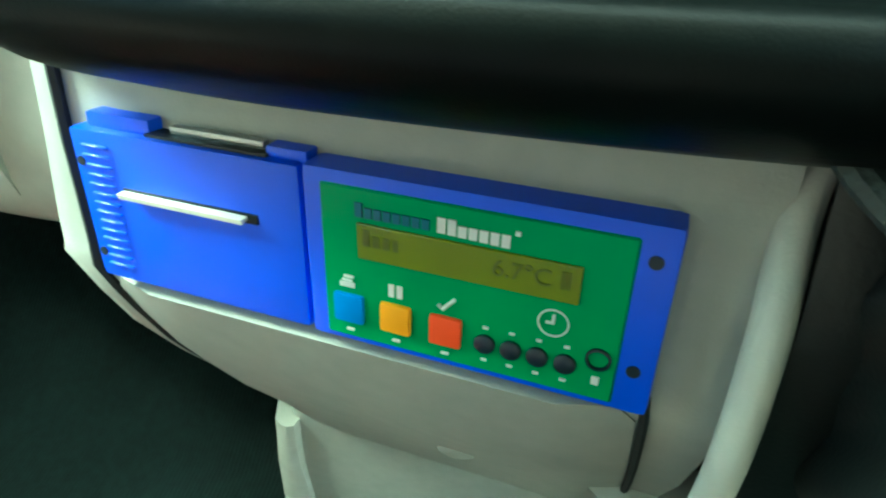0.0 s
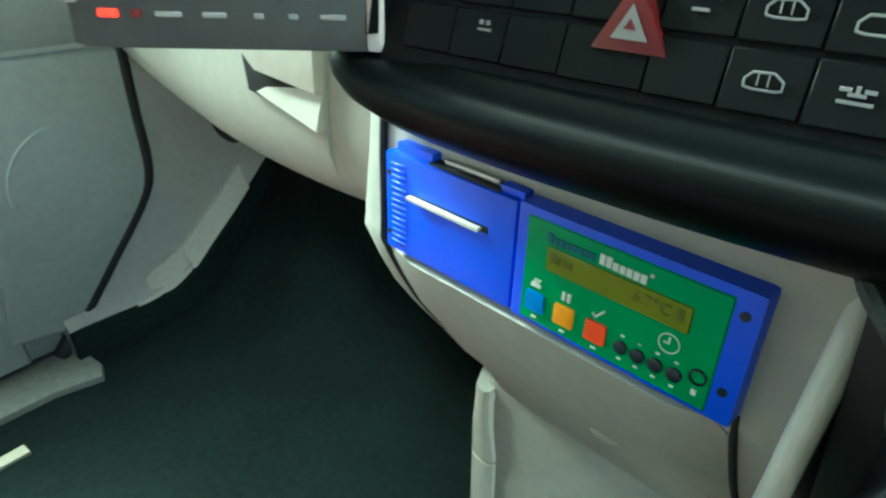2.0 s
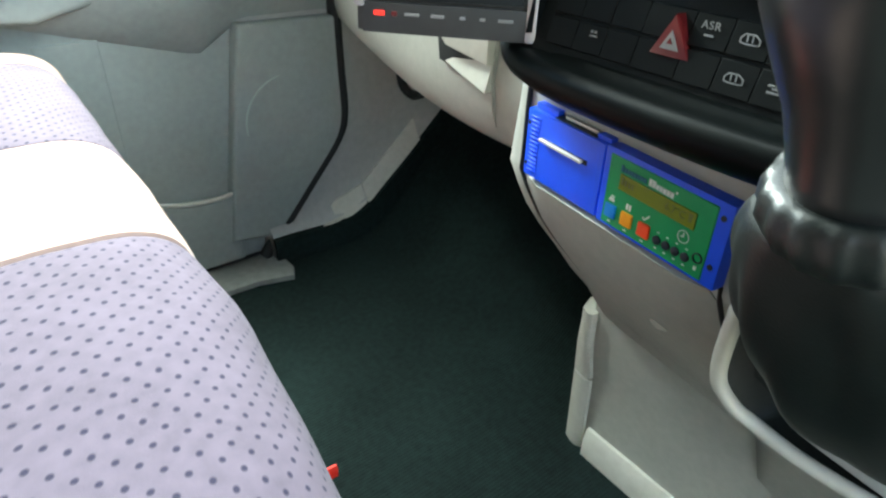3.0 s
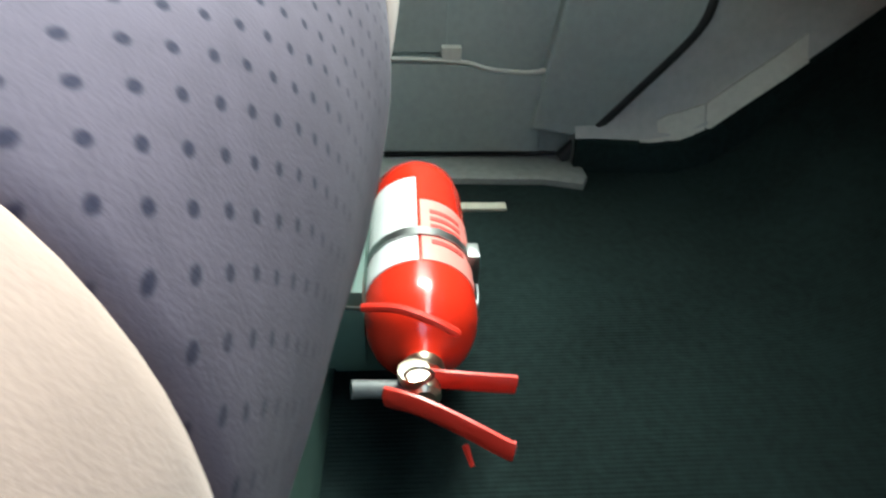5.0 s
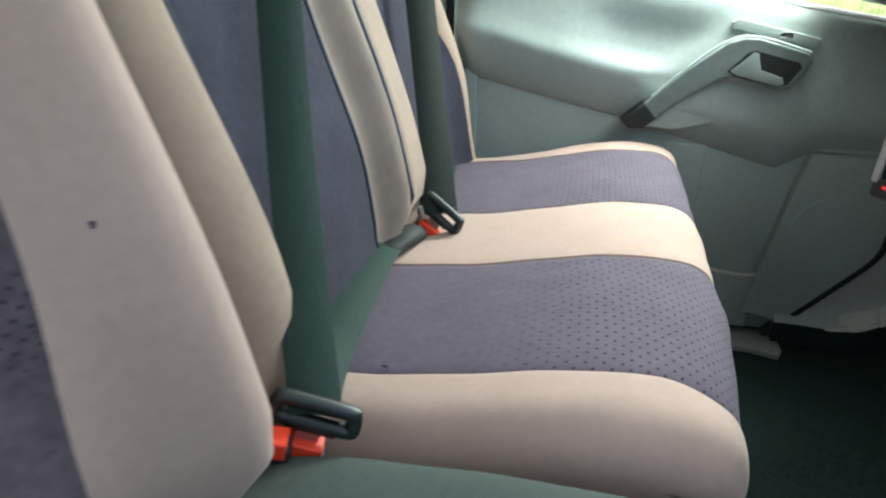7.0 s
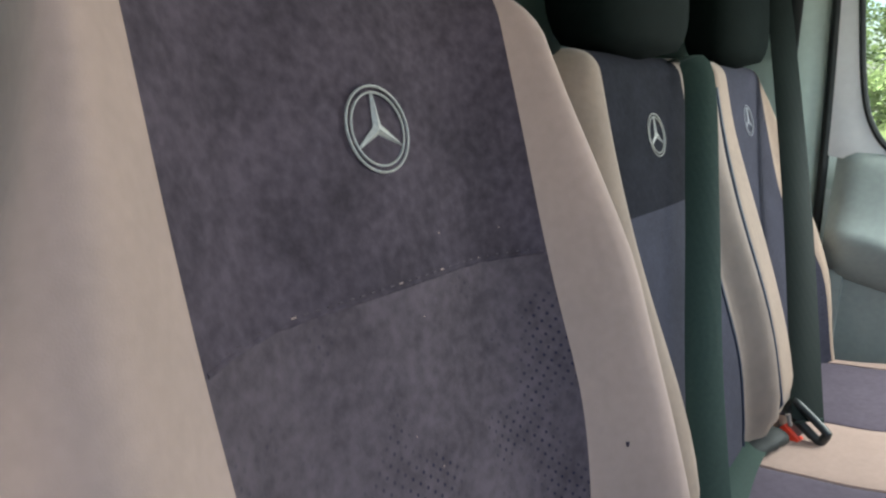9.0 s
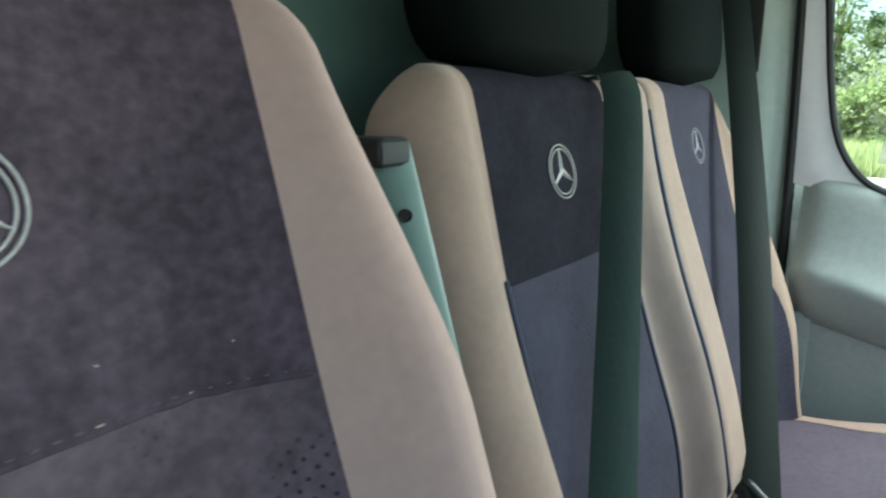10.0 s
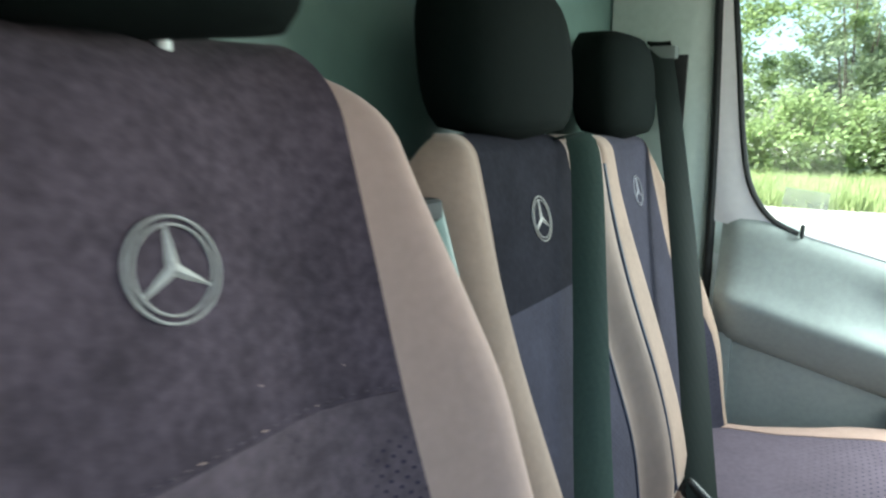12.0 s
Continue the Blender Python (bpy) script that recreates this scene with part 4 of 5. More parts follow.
        bm.transform(Matrix.Translation((x, y - lift, z)) @ Matrix.Rotation(radians(90), 4, 'X'))
        part("text", bm, material, parent, smooth=False)
    text("6.7°C", 0.1425, 0.0345, 0.0068, lcd_ink, disp, 0.0010)
    # maker's marks as plain bars
    for k in range(8):
        bars("mark_navy", [(0.1030 + 0.0028 * k, 0.0432, 0.1052 + 0.0028 * k, 0.0462 + (0.0012 if k == 0 else 0))], ink_navy, foil)
    for r in [(0.1270 + 0.0029 * k, 0.0432 - 0.0001 * k, 0.1293 + 0.0029 * k, 0.0462 + (0.0014 if k in (0, 1) else 0)) for k in range(7)] + [(0.1478, 0.0465, 0.1492, 0.0478)]:
        bars("mark_white", [r], ink_white, foil)
    for x, material, label in ((0.1000, key_blue, "light blue key"), (0.1150, key_orange, "orange key"), (0.1303, key_red, "red-orange key")):
        part("key", box((x - 0.0048, y - 0.0016, 0.0082), (x + 0.0048, y + 0.001, 0.0178), 0.0012, 2), material, foil, label)
    for k, x in enumerate((0.1419, 0.1493, 0.1567, 0.1642)):
        part("round_key", lathe([(0.0030, 0.001), (0.0030, -0.001), (0.0022, -0.0016), (0.0, -0.0016)], 16, Matrix.LocRotScale((x, y, 0.0118), Euler((radians(-90), 0, 0)), None)), key_black, foil, "small dark round key")
        bars("key_print", [(x - 0.0008, 0.0168, x + 0.0008, 0.0176), (x - 0.0009, 0.0060, x + 0.0009, 0.0068)], ink_white, foil)
    socket = part("round_socket", lathe([(0.0034, 0.001), (0.0034, -0.0008), (0.0028, -0.0010), (0.0024, 0.001), (0.0, 0.001)], 18, Matrix.LocRotScale((0.1725, y, 0.0156), Euler((radians(-90), 0, 0)), None)), key_black, foil, "dark round socket")
    # printed symbols: two bars, a tick, a printer, a clock, small bars under the keys
    bars("pause_symbol", [(0.1128, 0.0200, 0.1144, 0.0240), (0.1154, 0.0200, 0.1170, 0.0240)], ink_white, foil)
    tick = tube([(0.1278, y - 0.0004, 0.0213), (0.1293, y - 0.0004, 0.0200), (0.1328, y - 0.0004, 0.0240)], 0.0006, 6)
    part("tick_symbol", tick, ink_white, foil)
    bars("printer_symbol", [(0.0972, 0.0200, 0.1020, 0.0216), (0.0980, 0.0220, 0.1012, 0.0226), (0.0986, 0.0232, 0.1018, 0.0240)], ink_white, foil)
    ring = tube([(0.1598 + 0.0040 * math.cos(a), y - 0.0003, 0.0236 + 0.0040 * math.sin(a)) for a in [2 * math.pi * k / 24 for k in range(25)]], 0.0003, 5)
    tube([(0.1598, y - 0.0003, 0.0262), (0.1598, y - 0.0003, 0.0236), (0.1578, y - 0.0003, 0.0236)], 0.0005, 5, bm=ring)
    part("clock_symbol", ring, ink_white, foil)
    bars("key_print", [(x - 0.0012, 0.0048, x + 0.0012, 0.0056) for x in (0.1000, 0.1150, 0.1303)], ink_white, foil)
    bars("socket_print", [(0.1715, 0.0075, 0.1735, 0.0100)], ink_white, foil)
    for z in (0.014, 0.046):
        part("screw", lathe([(0.0, 0.0), (0.0018, 0.0), (0.0018, 0.001)], 12, Matrix.LocRotScale((0.1815, -0.0015, z), Euler((radians(-90), 0, 0)), None)), key_black, unit)
    return rec


recorder()
slot = link("trim_radio_slot", box((0.176, 0.351, 0.503), (0.1815, 0.372, 0.5630), bm=box((-0.002, 0.352, 0.560), (0.178, 0.372, 0.5655))), rubber, None, "dark gap of the dashboard slot above the recorder")
slot.matrix_world = Matrix.Translation((0.088, 0, 0)) @ Matrix.Rotation(math.atan(-0.14), 4, 'Z') @ Matrix.Translation((-0.088, -0.008, 0))
tagged(slot, "", "trim", "", "structure")


# ---- gear lever in its pod ----
def gear_lever():
    pod = thing("gear_pod", "pale grey rim and belly of the gear lever pod in the dash", "console", kind="structure", at=(0.30, 0.36, 0.0))
    edge = smooth_path([(0.2200, 0.345, 0.596), (0.2110, 0.336, 0.580), (0.2045, 0.330, 0.566), (0.2015, 0.316, 0.535), (0.1995, 0.311, 0.50), (0.1980, 0.318, 0.455), (0.2050, 0.333, 0.428), (0.2180, 0.344, 0.414), (0.2530, 0.346, 0.408), (0.3030, 0.345, 0.412), (0.3630, 0.34, 0.425), (0.4030, 0.335, 0.46), (0.4130, 0.33, 0.53), (0.4030, 0.335, 0.58)], 6)
    part("rim", tube(edge, 0.0050, 12), trim_pale, pod, "pale rounded rim", angle=80)
    flank = [[p + Vector((0.003, 0.002, 0)), p + Vector((0.016, 0.035, 0.004)), p + Vector((0.02, 0.07, 0.0))] for p in edge[:60]]
    part("inner_wall", rings(flank, closed=False), leather, pod, "dark lining inside the rim")
    prof = [(0.425, 0.060), (0.412, 0.050), (0.40, 0.062), (0.37, 0.085), (0.34, 0.112), (0.30, 0.15), (0.25, 0.19), (0.15, 0.23), (0.0, 0.25)]
    part("belly", rings([[(x, face_y(x) + dy + (0.02 if x < 0.18 else 0.0), z) for z, dy in prof] + [(x, 0.65, 0.0), (x, 0.65, 0.425)] for x in (0.16, 0.185, 0.20, 0.25, 0.30, 0.36, 0.42, 0.46)]), trim_grey, pod, angle=60)
    part("backing", box((0.185, 0.385, 0.40), (0.42, 0.40, 0.60)), rubber, pod)
    lever = thing("gear_lever", "black gear lever with a creased leather boot and glossy knob", "gear lever", at=(0.28, 0.33, 0.48))
    n, loops = 120, []
    for k in range(25):
        s = k / 24
        e = ease(s)
        c = Vector((0.301, 0.352, 0.497)).lerp(Vector((0.2635, 0.218, 0.622)), s ** 0.9) + Vector((0.004, -0.008, -0.004)) * math.sin(math.pi * s)
        v = Vector((0, 0.0, 1.0)).lerp(Vector((0, 0.95, 0.30)), e).normalized()
        ra, rb = 0.088 * (1 - s) ** 0.60 + 0.026 * s, 0.074 * (1 - s) ** 1.05 + 0.025 * s
        fold = 0.14 * math.sin(math.pi * min(1.0, s * 1.1)) + 0.05 * s
        row = []
        for i in range(n):
            a = 2 * math.pi * i / n
            w = 1 + fold * (0.6 * math.sin(3 * a + 2.2 * s + 0.7) + 0.4 * math.sin(7 * a + 5 * s)) * (0.4 + 0.6 * math.sin(a * 0.5) ** 2) + 0.028 * math.sin(math.pi * s) ** 1.5 * math.sin(16 * a + 1.2 * math.sin(5 * s))
            row.append(c + Vector((ra * w * math.cos(a), 0, 0)) + v * (rb * w * math.sin(a)))
        loops.append(row)
    part("boot", rings(loops), leather, lever, "creased black leather boot", angle=80)
    # gathers where the boot is tucked behind the pod's rim
    for k in range(7):
        u = k / 6
        a, b = Vector((0.2015 + 0.020 * u, 0.299 + 0.016 * u, 0.582 + 0.006 * u)), Vector((0.2190 + 0.020 * u, 0.294 + 0.012 * u, 0.548 + 0.012 * u))
        mid = a.lerp(b, 0.5) + Vector((0.004 - 0.002 * (k % 2), -0.005, 0.004))
        part("pleat", tube(smooth_path([a + Vector((-0.004, 0.012, 0.006)), a, mid, b, b + Vector((0.006, 0.012, -0.004))], 4), [0.0014] + [0.0030 - 0.0006 * (k % 2)] * 15 + [0.0012], 8), leather_grey, lever)
    part("boot_skirt", rings([[(0.203, 0.312, 0.580), (0.206, 0.314, 0.545), (0.209, 0.322, 0.50), (0.212, 0.334, 0.455)], [(0.225, 0.312, 0.590), (0.226, 0.305, 0.550), (0.230, 0.315, 0.50), (0.236, 0.330, 0.450)], [(0.26, 0.330, 0.594), (0.26, 0.330, 0.55), (0.265, 0.335, 0.50), (0.27, 0.340, 0.448)]], closed=False), leather, lever, "slack leather behind the rim", angle=80)
    m = Matrix.LocRotScale((0.2625, 0.208, 0.636), Euler((radians(16), radians(-4), 0)), None)
    frill = [[m @ Vector((r * (1 + q * math.sin(17 * a)) * math.cos(a), r * (1 + q * math.sin(17 * a)) * math.sin(a), z + 0.008 * q * math.sin(9 * a))) for a in [2 * math.pi * i / 68 for i in range(68)]] for r, z, q in ((0.022, -0.020, 0.01), (0.026, -0.016, 0.03), (0.029, -0.008, 0.035), (0.028, -0.001, 0.03), (0.026, 0.003, 0.015), (0.023, 0.003, 0.0))]
    part("gathered_cuff", rings(frill), leather, lever, "gathered leather cuff", angle=80)
    part("knob", lathe([(0.022, -0.004), (0.0225, 0.012), (0.0245, 0.028), (0.0285, 0.042), (0.0320, 0.056), (0.0335, 0.066), (0.0325, 0.073), (0.0290, 0.079), (0.0250, 0.0815), (0.0, 0.0825)], 48, m), knob_black, lever, "glossy black knob")
    part("knob_ring", lathe([(0.0215, 0.0815), (0.0222, 0.0834), (0.0250, 0.0834), (0.0262, 0.0805)], 48, m), chrome, lever, "bright chrome ring")


gear_lever()


# ---- seats ----
CUSH = [(-0.40, 0.30), (-0.40, 0.405), (-0.385, 0.424), (-0.33, 0.430), (-0.24, 0.440), (-0.15, 0.457), (-0.08, 0.472), (-0.02, 0.481), (0.032, 0.482), (0.072, 0.477), (0.099, 0.462), (0.112, 0.436), (0.116, 0.40), (0.111, 0.36), (0.102, 0.32), (0.090, 0.285), (0.078, 0.255), (0.07, 0.25), (-0.2, 0.28)]


CUSH = CUSH[:2] + smooth2(CUSH[2:17], 4) + CUSH[17:]


def cushion_piece(x0, x1, end0=0.0, end1=0.0, n=10, puff=0.004, table=CUSH, seam=0.004, lean=0.02, skew=(0.0, 0.0), tuck=0.0):
    """A stretch of padded bench from x0 to x1; end0, end1: radius of a rounded end."""
    loops = []
    cy, cz = -0.14, 0.36
    for k in range(n + 1):
        t = k / n
        x = x0 + (x1 - x0) * (0.5 - 0.5 * math.cos(math.pi * t))
        inset = 0.0
        for end, d in ((end0, abs(x - x0)), (end1, abs(x1 - x))):
            if end and d < end:
                inset = max(inset, end * (1 - math.sqrt(max(0, 1 - (1 - d / end) ** 2))))
        soft = puff * (1 - (2 * t - 1) ** 2) - seam * (abs(2 * t - 1) ** 12)
        if end0 and t < 0.5 or end1 and t > 0.5:
            soft = max(soft, 0)
        row = []
        for i, (y, z) in enumerate(table):
            a, b = Vector(table[i - 1]), Vector(table[(i + 1) % len(table)])
            tg = (b - a).normalized()
            nrm = Vector((-tg.y, tg.x))
            w = -inset + soft
            wr = 0.0012 * math.sin(40 * x + 31 * y) * math.sin(23 * y + 17 * x) + 0.0022 * math.sin(95 * x + 24 * y + 3 * math.sin(20 * y)) * math.exp(-((y + 0.06) / 0.09) ** 2) * math.exp(-((x + 0.07) / 0.06) ** 2)
            row.append((x + (skew[0] + (skew[1] - skew[0]) * t) * ease((y - 0.03) / 0.08) + tuck * (1 - t) * ease((-0.02 - y) / 0.34), y + nrm.x * (w + wr) + lean * (0.1 - x) - 0.09 * max(0.0, min(x, 0.25) + 0.05) * (lean > 0), z + nrm.y * (w + wr)))
        loops.append(row)
    return rings(loops)


def back_y(z):
    return -0.36 - 0.256 * (z - 0.46)


def back_piece(x0, x1, z0, z1, front, thick=0.09, round0=0.0, round1=0.0, nx=8, nz=32, top=0.05, shear=None):
    """A stretch of a padded backrest between x0 and x1; front(x, z) is how far it stands proud of the seat's leaning plane."""
    loops = []
    for j in range(nz + 1):
        v = j / nz
        z = z0 + (z1 - z0) * (1 - (1 - v) ** 2.0)
        h = z1 - z
        ty = top * (1 - math.sqrt(max(0.0, 1 - (1 - min(1, h / top)) ** 2))) if h < top else 0.0
        row = []
        dx = shear(z) if shear else (0.0, 0.0)
        a0, a1 = x0 + dx[0], x1 + dx[1]
        rc = 0.055 if thick > 0.08 else 0.085
        cut = rc * (1 - math.sqrt(max(0.0, 1 - (1 - min(1, h / rc)) ** 2))) if h < rc else 0.0
        cut = min(cut, 0.86 * (a1 - a0))
        a0, a1 = a0 + (cut if round0 > 0.03 else 0.0), a1 - (cut if round1 > 0.03 else 0.0)
        for i in range(nx + 1):
            u = 0.5 - 0.5 * math.cos(math.pi * i / nx)
            x = a0 + (a1 - a0) * u
            edge = 0.0
            for r, d in ((round0, abs(x - a0)), (round1, abs(a1 - x))):
                r = min(r, 0.6 * (a1 - a0))
                if r and d < r:
                    edge = max(edge, r * (1 - math.sqrt(max(0.0, 1 - (1 - d / r) ** 2))))
            row.append((x, back_y(z) + front(x, z) - edge - ty, z))
        in0, in1 = (cut if round0 > 0.03 else 0.0), (cut if round1 > 0.03 else 0.0)
        row += [(a1 - 0.3 * round1 - 0.9 * in1, back_y(z) - thick * 0.75 + ty * 0.3, z), (a1 - round1 - 0.9 * in1, back_y(z) - thick + ty * 0.4, z), (a0 + round0 + 0.9 * in0, back_y(z) - thick + ty * 0.4, z), (a0 + 0.3 * round0 + 0.9 * in0, back_y(z) - thick * 0.75 + ty * 0.3, z)]
        row = [(min(max(x, a0), a1), y, zz) for x, y, zz in row]
        loops.append(row)
    return rings(loops)


def emblem(parent, x, z, r, proud, thread=thread_silver):
    """A round embroidered badge, as a plain ring with three spokes."""
    y = lambda zz: back_y(zz) + proud + 0.0012
    bm = tube([(x + r * 0.85 * math.cos(a), y(z + 0.85 * r * math.sin(a)), z + 0.85 * r * math.sin(a)) for a in [2 * math.pi * k / 36 for k in range(37)]], r * 0.030, 6)
    tube([(x + r * math.cos(a), y(z + r * math.sin(a)), z + r * math.sin(a)) for a in [2 * math.pi * k / 36 for k in range(37)]], r * 0.034, 6, bm=bm)
    for k in range(3):
        a = radians(90 + 120 * k)
        tip = (x + 0.84 * r * math.cos(a), y(z + 0.84 * r * math.sin(a)), z + 0.84 * r * math.sin(a))
        rings([[(x - w * math.sin(a), y(z) - 0.001, z + w * math.cos(a)), (x, y(z) + 0.0014, z), (x + w * math.sin(a), y(z) - 0.001, z - w * math.cos(a))] for w in (r * 0.15,)]
              + [[(tip[0] - r * 0.025 * math.sin(a), tip[1] - 0.001, tip[2] + r * 0.025 * math.cos(a)), (tip[0], tip[1] + 0.001, tip[2]), (tip[0] + r * 0.025 * math.sin(a), tip[1] - 0.001, tip[2] - r * 0.025 * math.cos(a))]], bm=bm)
    part("badge", bm, thread, parent, "silver embroidered round badge", angle=60)


def headrest(parent, x, z, w=0.30, h=0.19, dy=0.02, stalks=True):
    loops = []
    for k in range(15):
        v = -1 + 2 * k / 14
        s = (1 - abs(v) ** 3.2) ** (1 / 3.2) if abs(v) < 1 else 0.02
        zz = z + h / 2 * v
        row = []
        for i in range(32):
            a = 2 * math.pi * i / 32
            c, q = math.cos(a), math.sin(a)
            u = abs(c) ** 0.62 * (1 if c > 0 else -1)
            t = abs(q) ** 0.62 * (1 if q > 0 else -1)
            wide = w / 2 * (1 - 0.10 * max(0, v) ** 2)
            bend = 0.018 * (1 - u * u)
            row.append((x + wide * u * max(s, 0.05) ** 0.5, back_y(1.15) + dy + (0.055 * t * max(s, 0.05)) + bend - 0.10 * (zz - z), zz))
        loops.append(row)
    hr = part("headrest", rings(loops), cloth_black, parent, "black cloth headrest", angle=70)
    for sx in (-1, 1):
        part("headrest_stalk", tube([(x + sx * 0.06, back_y(1.05) - 0.03, z - h / 2 - 0.05), (x + sx * 0.06, back_y(1.15) + dy - 0.01, z - h / 2 + 0.02)], 0.006, 8), steel, hr)


def wave(x, z):
    return 0.0025 * math.sin(17 * x + 5 * z) * math.sin(13 * z + 3 * x)


def passenger_bench():
    bench = thing("passenger_bench", "two-seat van bench in mauve-grey and beige suede-look covers", "bench seat", at=(-0.25, -0.12, 0.0))
    part("cushion_side", cushion_piece(0.144, 0.242, 0, 0.055, 14, skew=(0.022, 0.0)), cloth_beige, bench, "beige cushion edge")
    part("cushion_panel", cushion_piece(-0.132, 0.144, n=20, skew=(0.0, 0.022)), cloth_mauve_seat, bench, "mauve-grey punched cushion panel")
    part("cushion_stripe", cushion_piece(-0.346, -0.132, n=12), cloth_beige, bench, "beige cushion stripe")
    part("cushion_panel", cushion_piece(-0.664, -0.346, n=16), cloth_mauve_seat, bench, "mauve-grey punched cushion panel")
    part("cushion_side", cushion_piece(-0.764, -0.664, 0.055, 0, 12, tuck=0.075), cloth_beige, bench, "beige cushion edge")
    base = part("seat_box", box((-0.71, -0.40, 0.0), (0.20, 0.052, 0.275), 0.006), frame_green, bench, "green-grey steel seat box")
    part("loose_thread", tube([(0.143, -0.268, 0.441), (0.140, -0.270, 0.445), (0.136, -0.277, 0.443)], 0.0012, 5), piping_blue, bench)
    # two backs
    def bol(c, half, deep):
        return lambda x, z: deep * ease((abs(x - c) - half) / 0.05) * (0.55 + 0.45 * ease((1.0 - z) / 0.3)) + wave(x, z) + 0.012 * math.exp(-((z - 0.62) / 0.12) ** 2) - 0.055 * ease((0.515 - z) / 0.06) * math.exp(-((x + 0.228) / 0.07) ** 2)
    joint = lambda z: 0.012 + 0.026 * ease((1.02 - z) / 0.30)
    for c, xs, ends in ((0.022, (-0.225, -0.120, 0.166, 0.295), (0.012, 0.085)), (-0.475, (-0.735, -0.615, -0.332, -0.229), (0.06, 0.012))):
        f = bol(c, 0.15, 0.045)
        tap = lambda z: 0.100 * ease((z - 0.72) / 0.33) - 0.018 + 0.065 * ease((0.62 - z) / 0.16)
        inner = lambda z: -0.050 * ease((0.90 - z) / 0.28)
        part("back_bolster", back_piece(xs[0], xs[1], 0.42, 1.075, f, 0.06, top=0.028, round0=ends[0], nx=12, shear=(lambda z: (tap(z), inner(z))) if c < 0 else (lambda z: (joint(z), 0.0))), cloth_tan_dim if c < 0 else cloth_taupe, bench, "tan suede backrest edge, shade put into its colour" if c < 0 else "greyish tan mesh backrest edge")
        if c > 0:
            part("back_panel", back_piece(xs[1], xs[2], 0.42, 0.868, f, 0.06, top=0.0008, nx=12), cloth_cool_bench_back, bench, "navy-grey punched backrest panel, cool light put into its colour")
            part("back_top_panel", back_piece(xs[1], xs[2], 0.868, 1.075, f, 0.06, top=0.028, nx=12), cloth_dim_bench_top, bench, "suede upper backrest panel, shade put into its dark colour")
        else:
            part("back_panel", back_piece(xs[1], xs[2], 0.42, 1.075, f, 0.06, top=0.028, nx=12, shear=lambda z: (inner(z), 0.0)), cloth_cool_bench_back, bench, "navy-grey punched backrest panel, cool light put into its colour")
        part("back_bolster", back_piece(xs[2], xs[3], 0.42, 1.075, f, 0.06, top=0.028, round1=ends[1], nx=12, shear=(lambda z: (0.0, -0.018 * ease((z - 0.72) / 0.3))) if c > 0 else (lambda z: (0.0, joint(z)))), cloth_tan_dim, bench, "tan suede backrest edge, shade put into its colour")
        for x in (xs[1], xs[2]) if c > 0 else (xs[2],):
            part("piping", tube([(x + 0.002 * math.sin(30 * z), back_y(z) + f(x, z) + 0.001, z) for z in [0.45 + 0.025 * k for k in range(18)]], 0.0028, 6), piping_blue, bench, "navy piping")
        headrest(bench, c, 1.170, 0.33 if c > 0 else 0.31, 0.205, -0.02)
    part("zip", tube([(-0.227 + joint(z) + 0.002 * math.sin(25 * z), back_y(z) + bol(0.022, 0.15, 0.045)(-0.215, z) - 0.003, z) for z in [0.46 + 0.03 * k for k in range(20)]], 0.0042, 6), piping_blue, bench, "navy zip between the backs")
    part("zip_pull", tube([(-0.189, back_y(0.50) + 0.055, 0.505), (-0.188, back_y(0.49) + 0.058, 0.486)], [0.004, 0.003], 8), steel, bench)
    f = bol(0.022, 0.15, 0.045)
    emblem(bench, 0.021, 0.965, 0.029, f(0.013, 0.967))
    emblem(bench, -0.468, 0.968, 0.029, bol(-0.475, 0.15, 0.045)(-0.468, 0.97), thread_dull)
    # steel side plate of the bench frame with two bolt holes
    pl = part("side_plate", ribbon([(0.3035, -0.408, 0.74), (0.303, -0.428, 0.80), (0.297, -0.485, 0.975), (0.296, -0.496, 1.008)], Vector((-0.85, 0.53, 0.0)), 0.036, 0.010), frame_green, bench, "green-grey steel side plate")
    part("side_flange", ribbon([(0.3195, -0.421, 0.74), (0.319, -0.441, 0.80), (0.312, -0.506, 1.003)], Vector((0.2, -0.98, 0.0)), 0.016, 0.004), frame_green, pl)
    part("plate_cap", box((0.284, -0.545, 0.992), (0.320, -0.480, 1.014), 0.008, 3), rubber, pl, "black rounded cap")
    for x, y, z in ((0.3015, -0.4745, 0.957), (0.306, -0.4215, 0.798)):
        part("bolt_hole", lathe([(0.0, 0.004), (0.0040, 0.004), (0.0047, 0.0056), (0.0053, 0.0056), (0.0053, 0.003)], 16, look((x, y, z), (x - 0.53, y - 0.85, z + 0.2)) @ pose(0, 0, -0.0005)), rubber, pl, "dark bolt hole")
    return bench


passenger_bench()


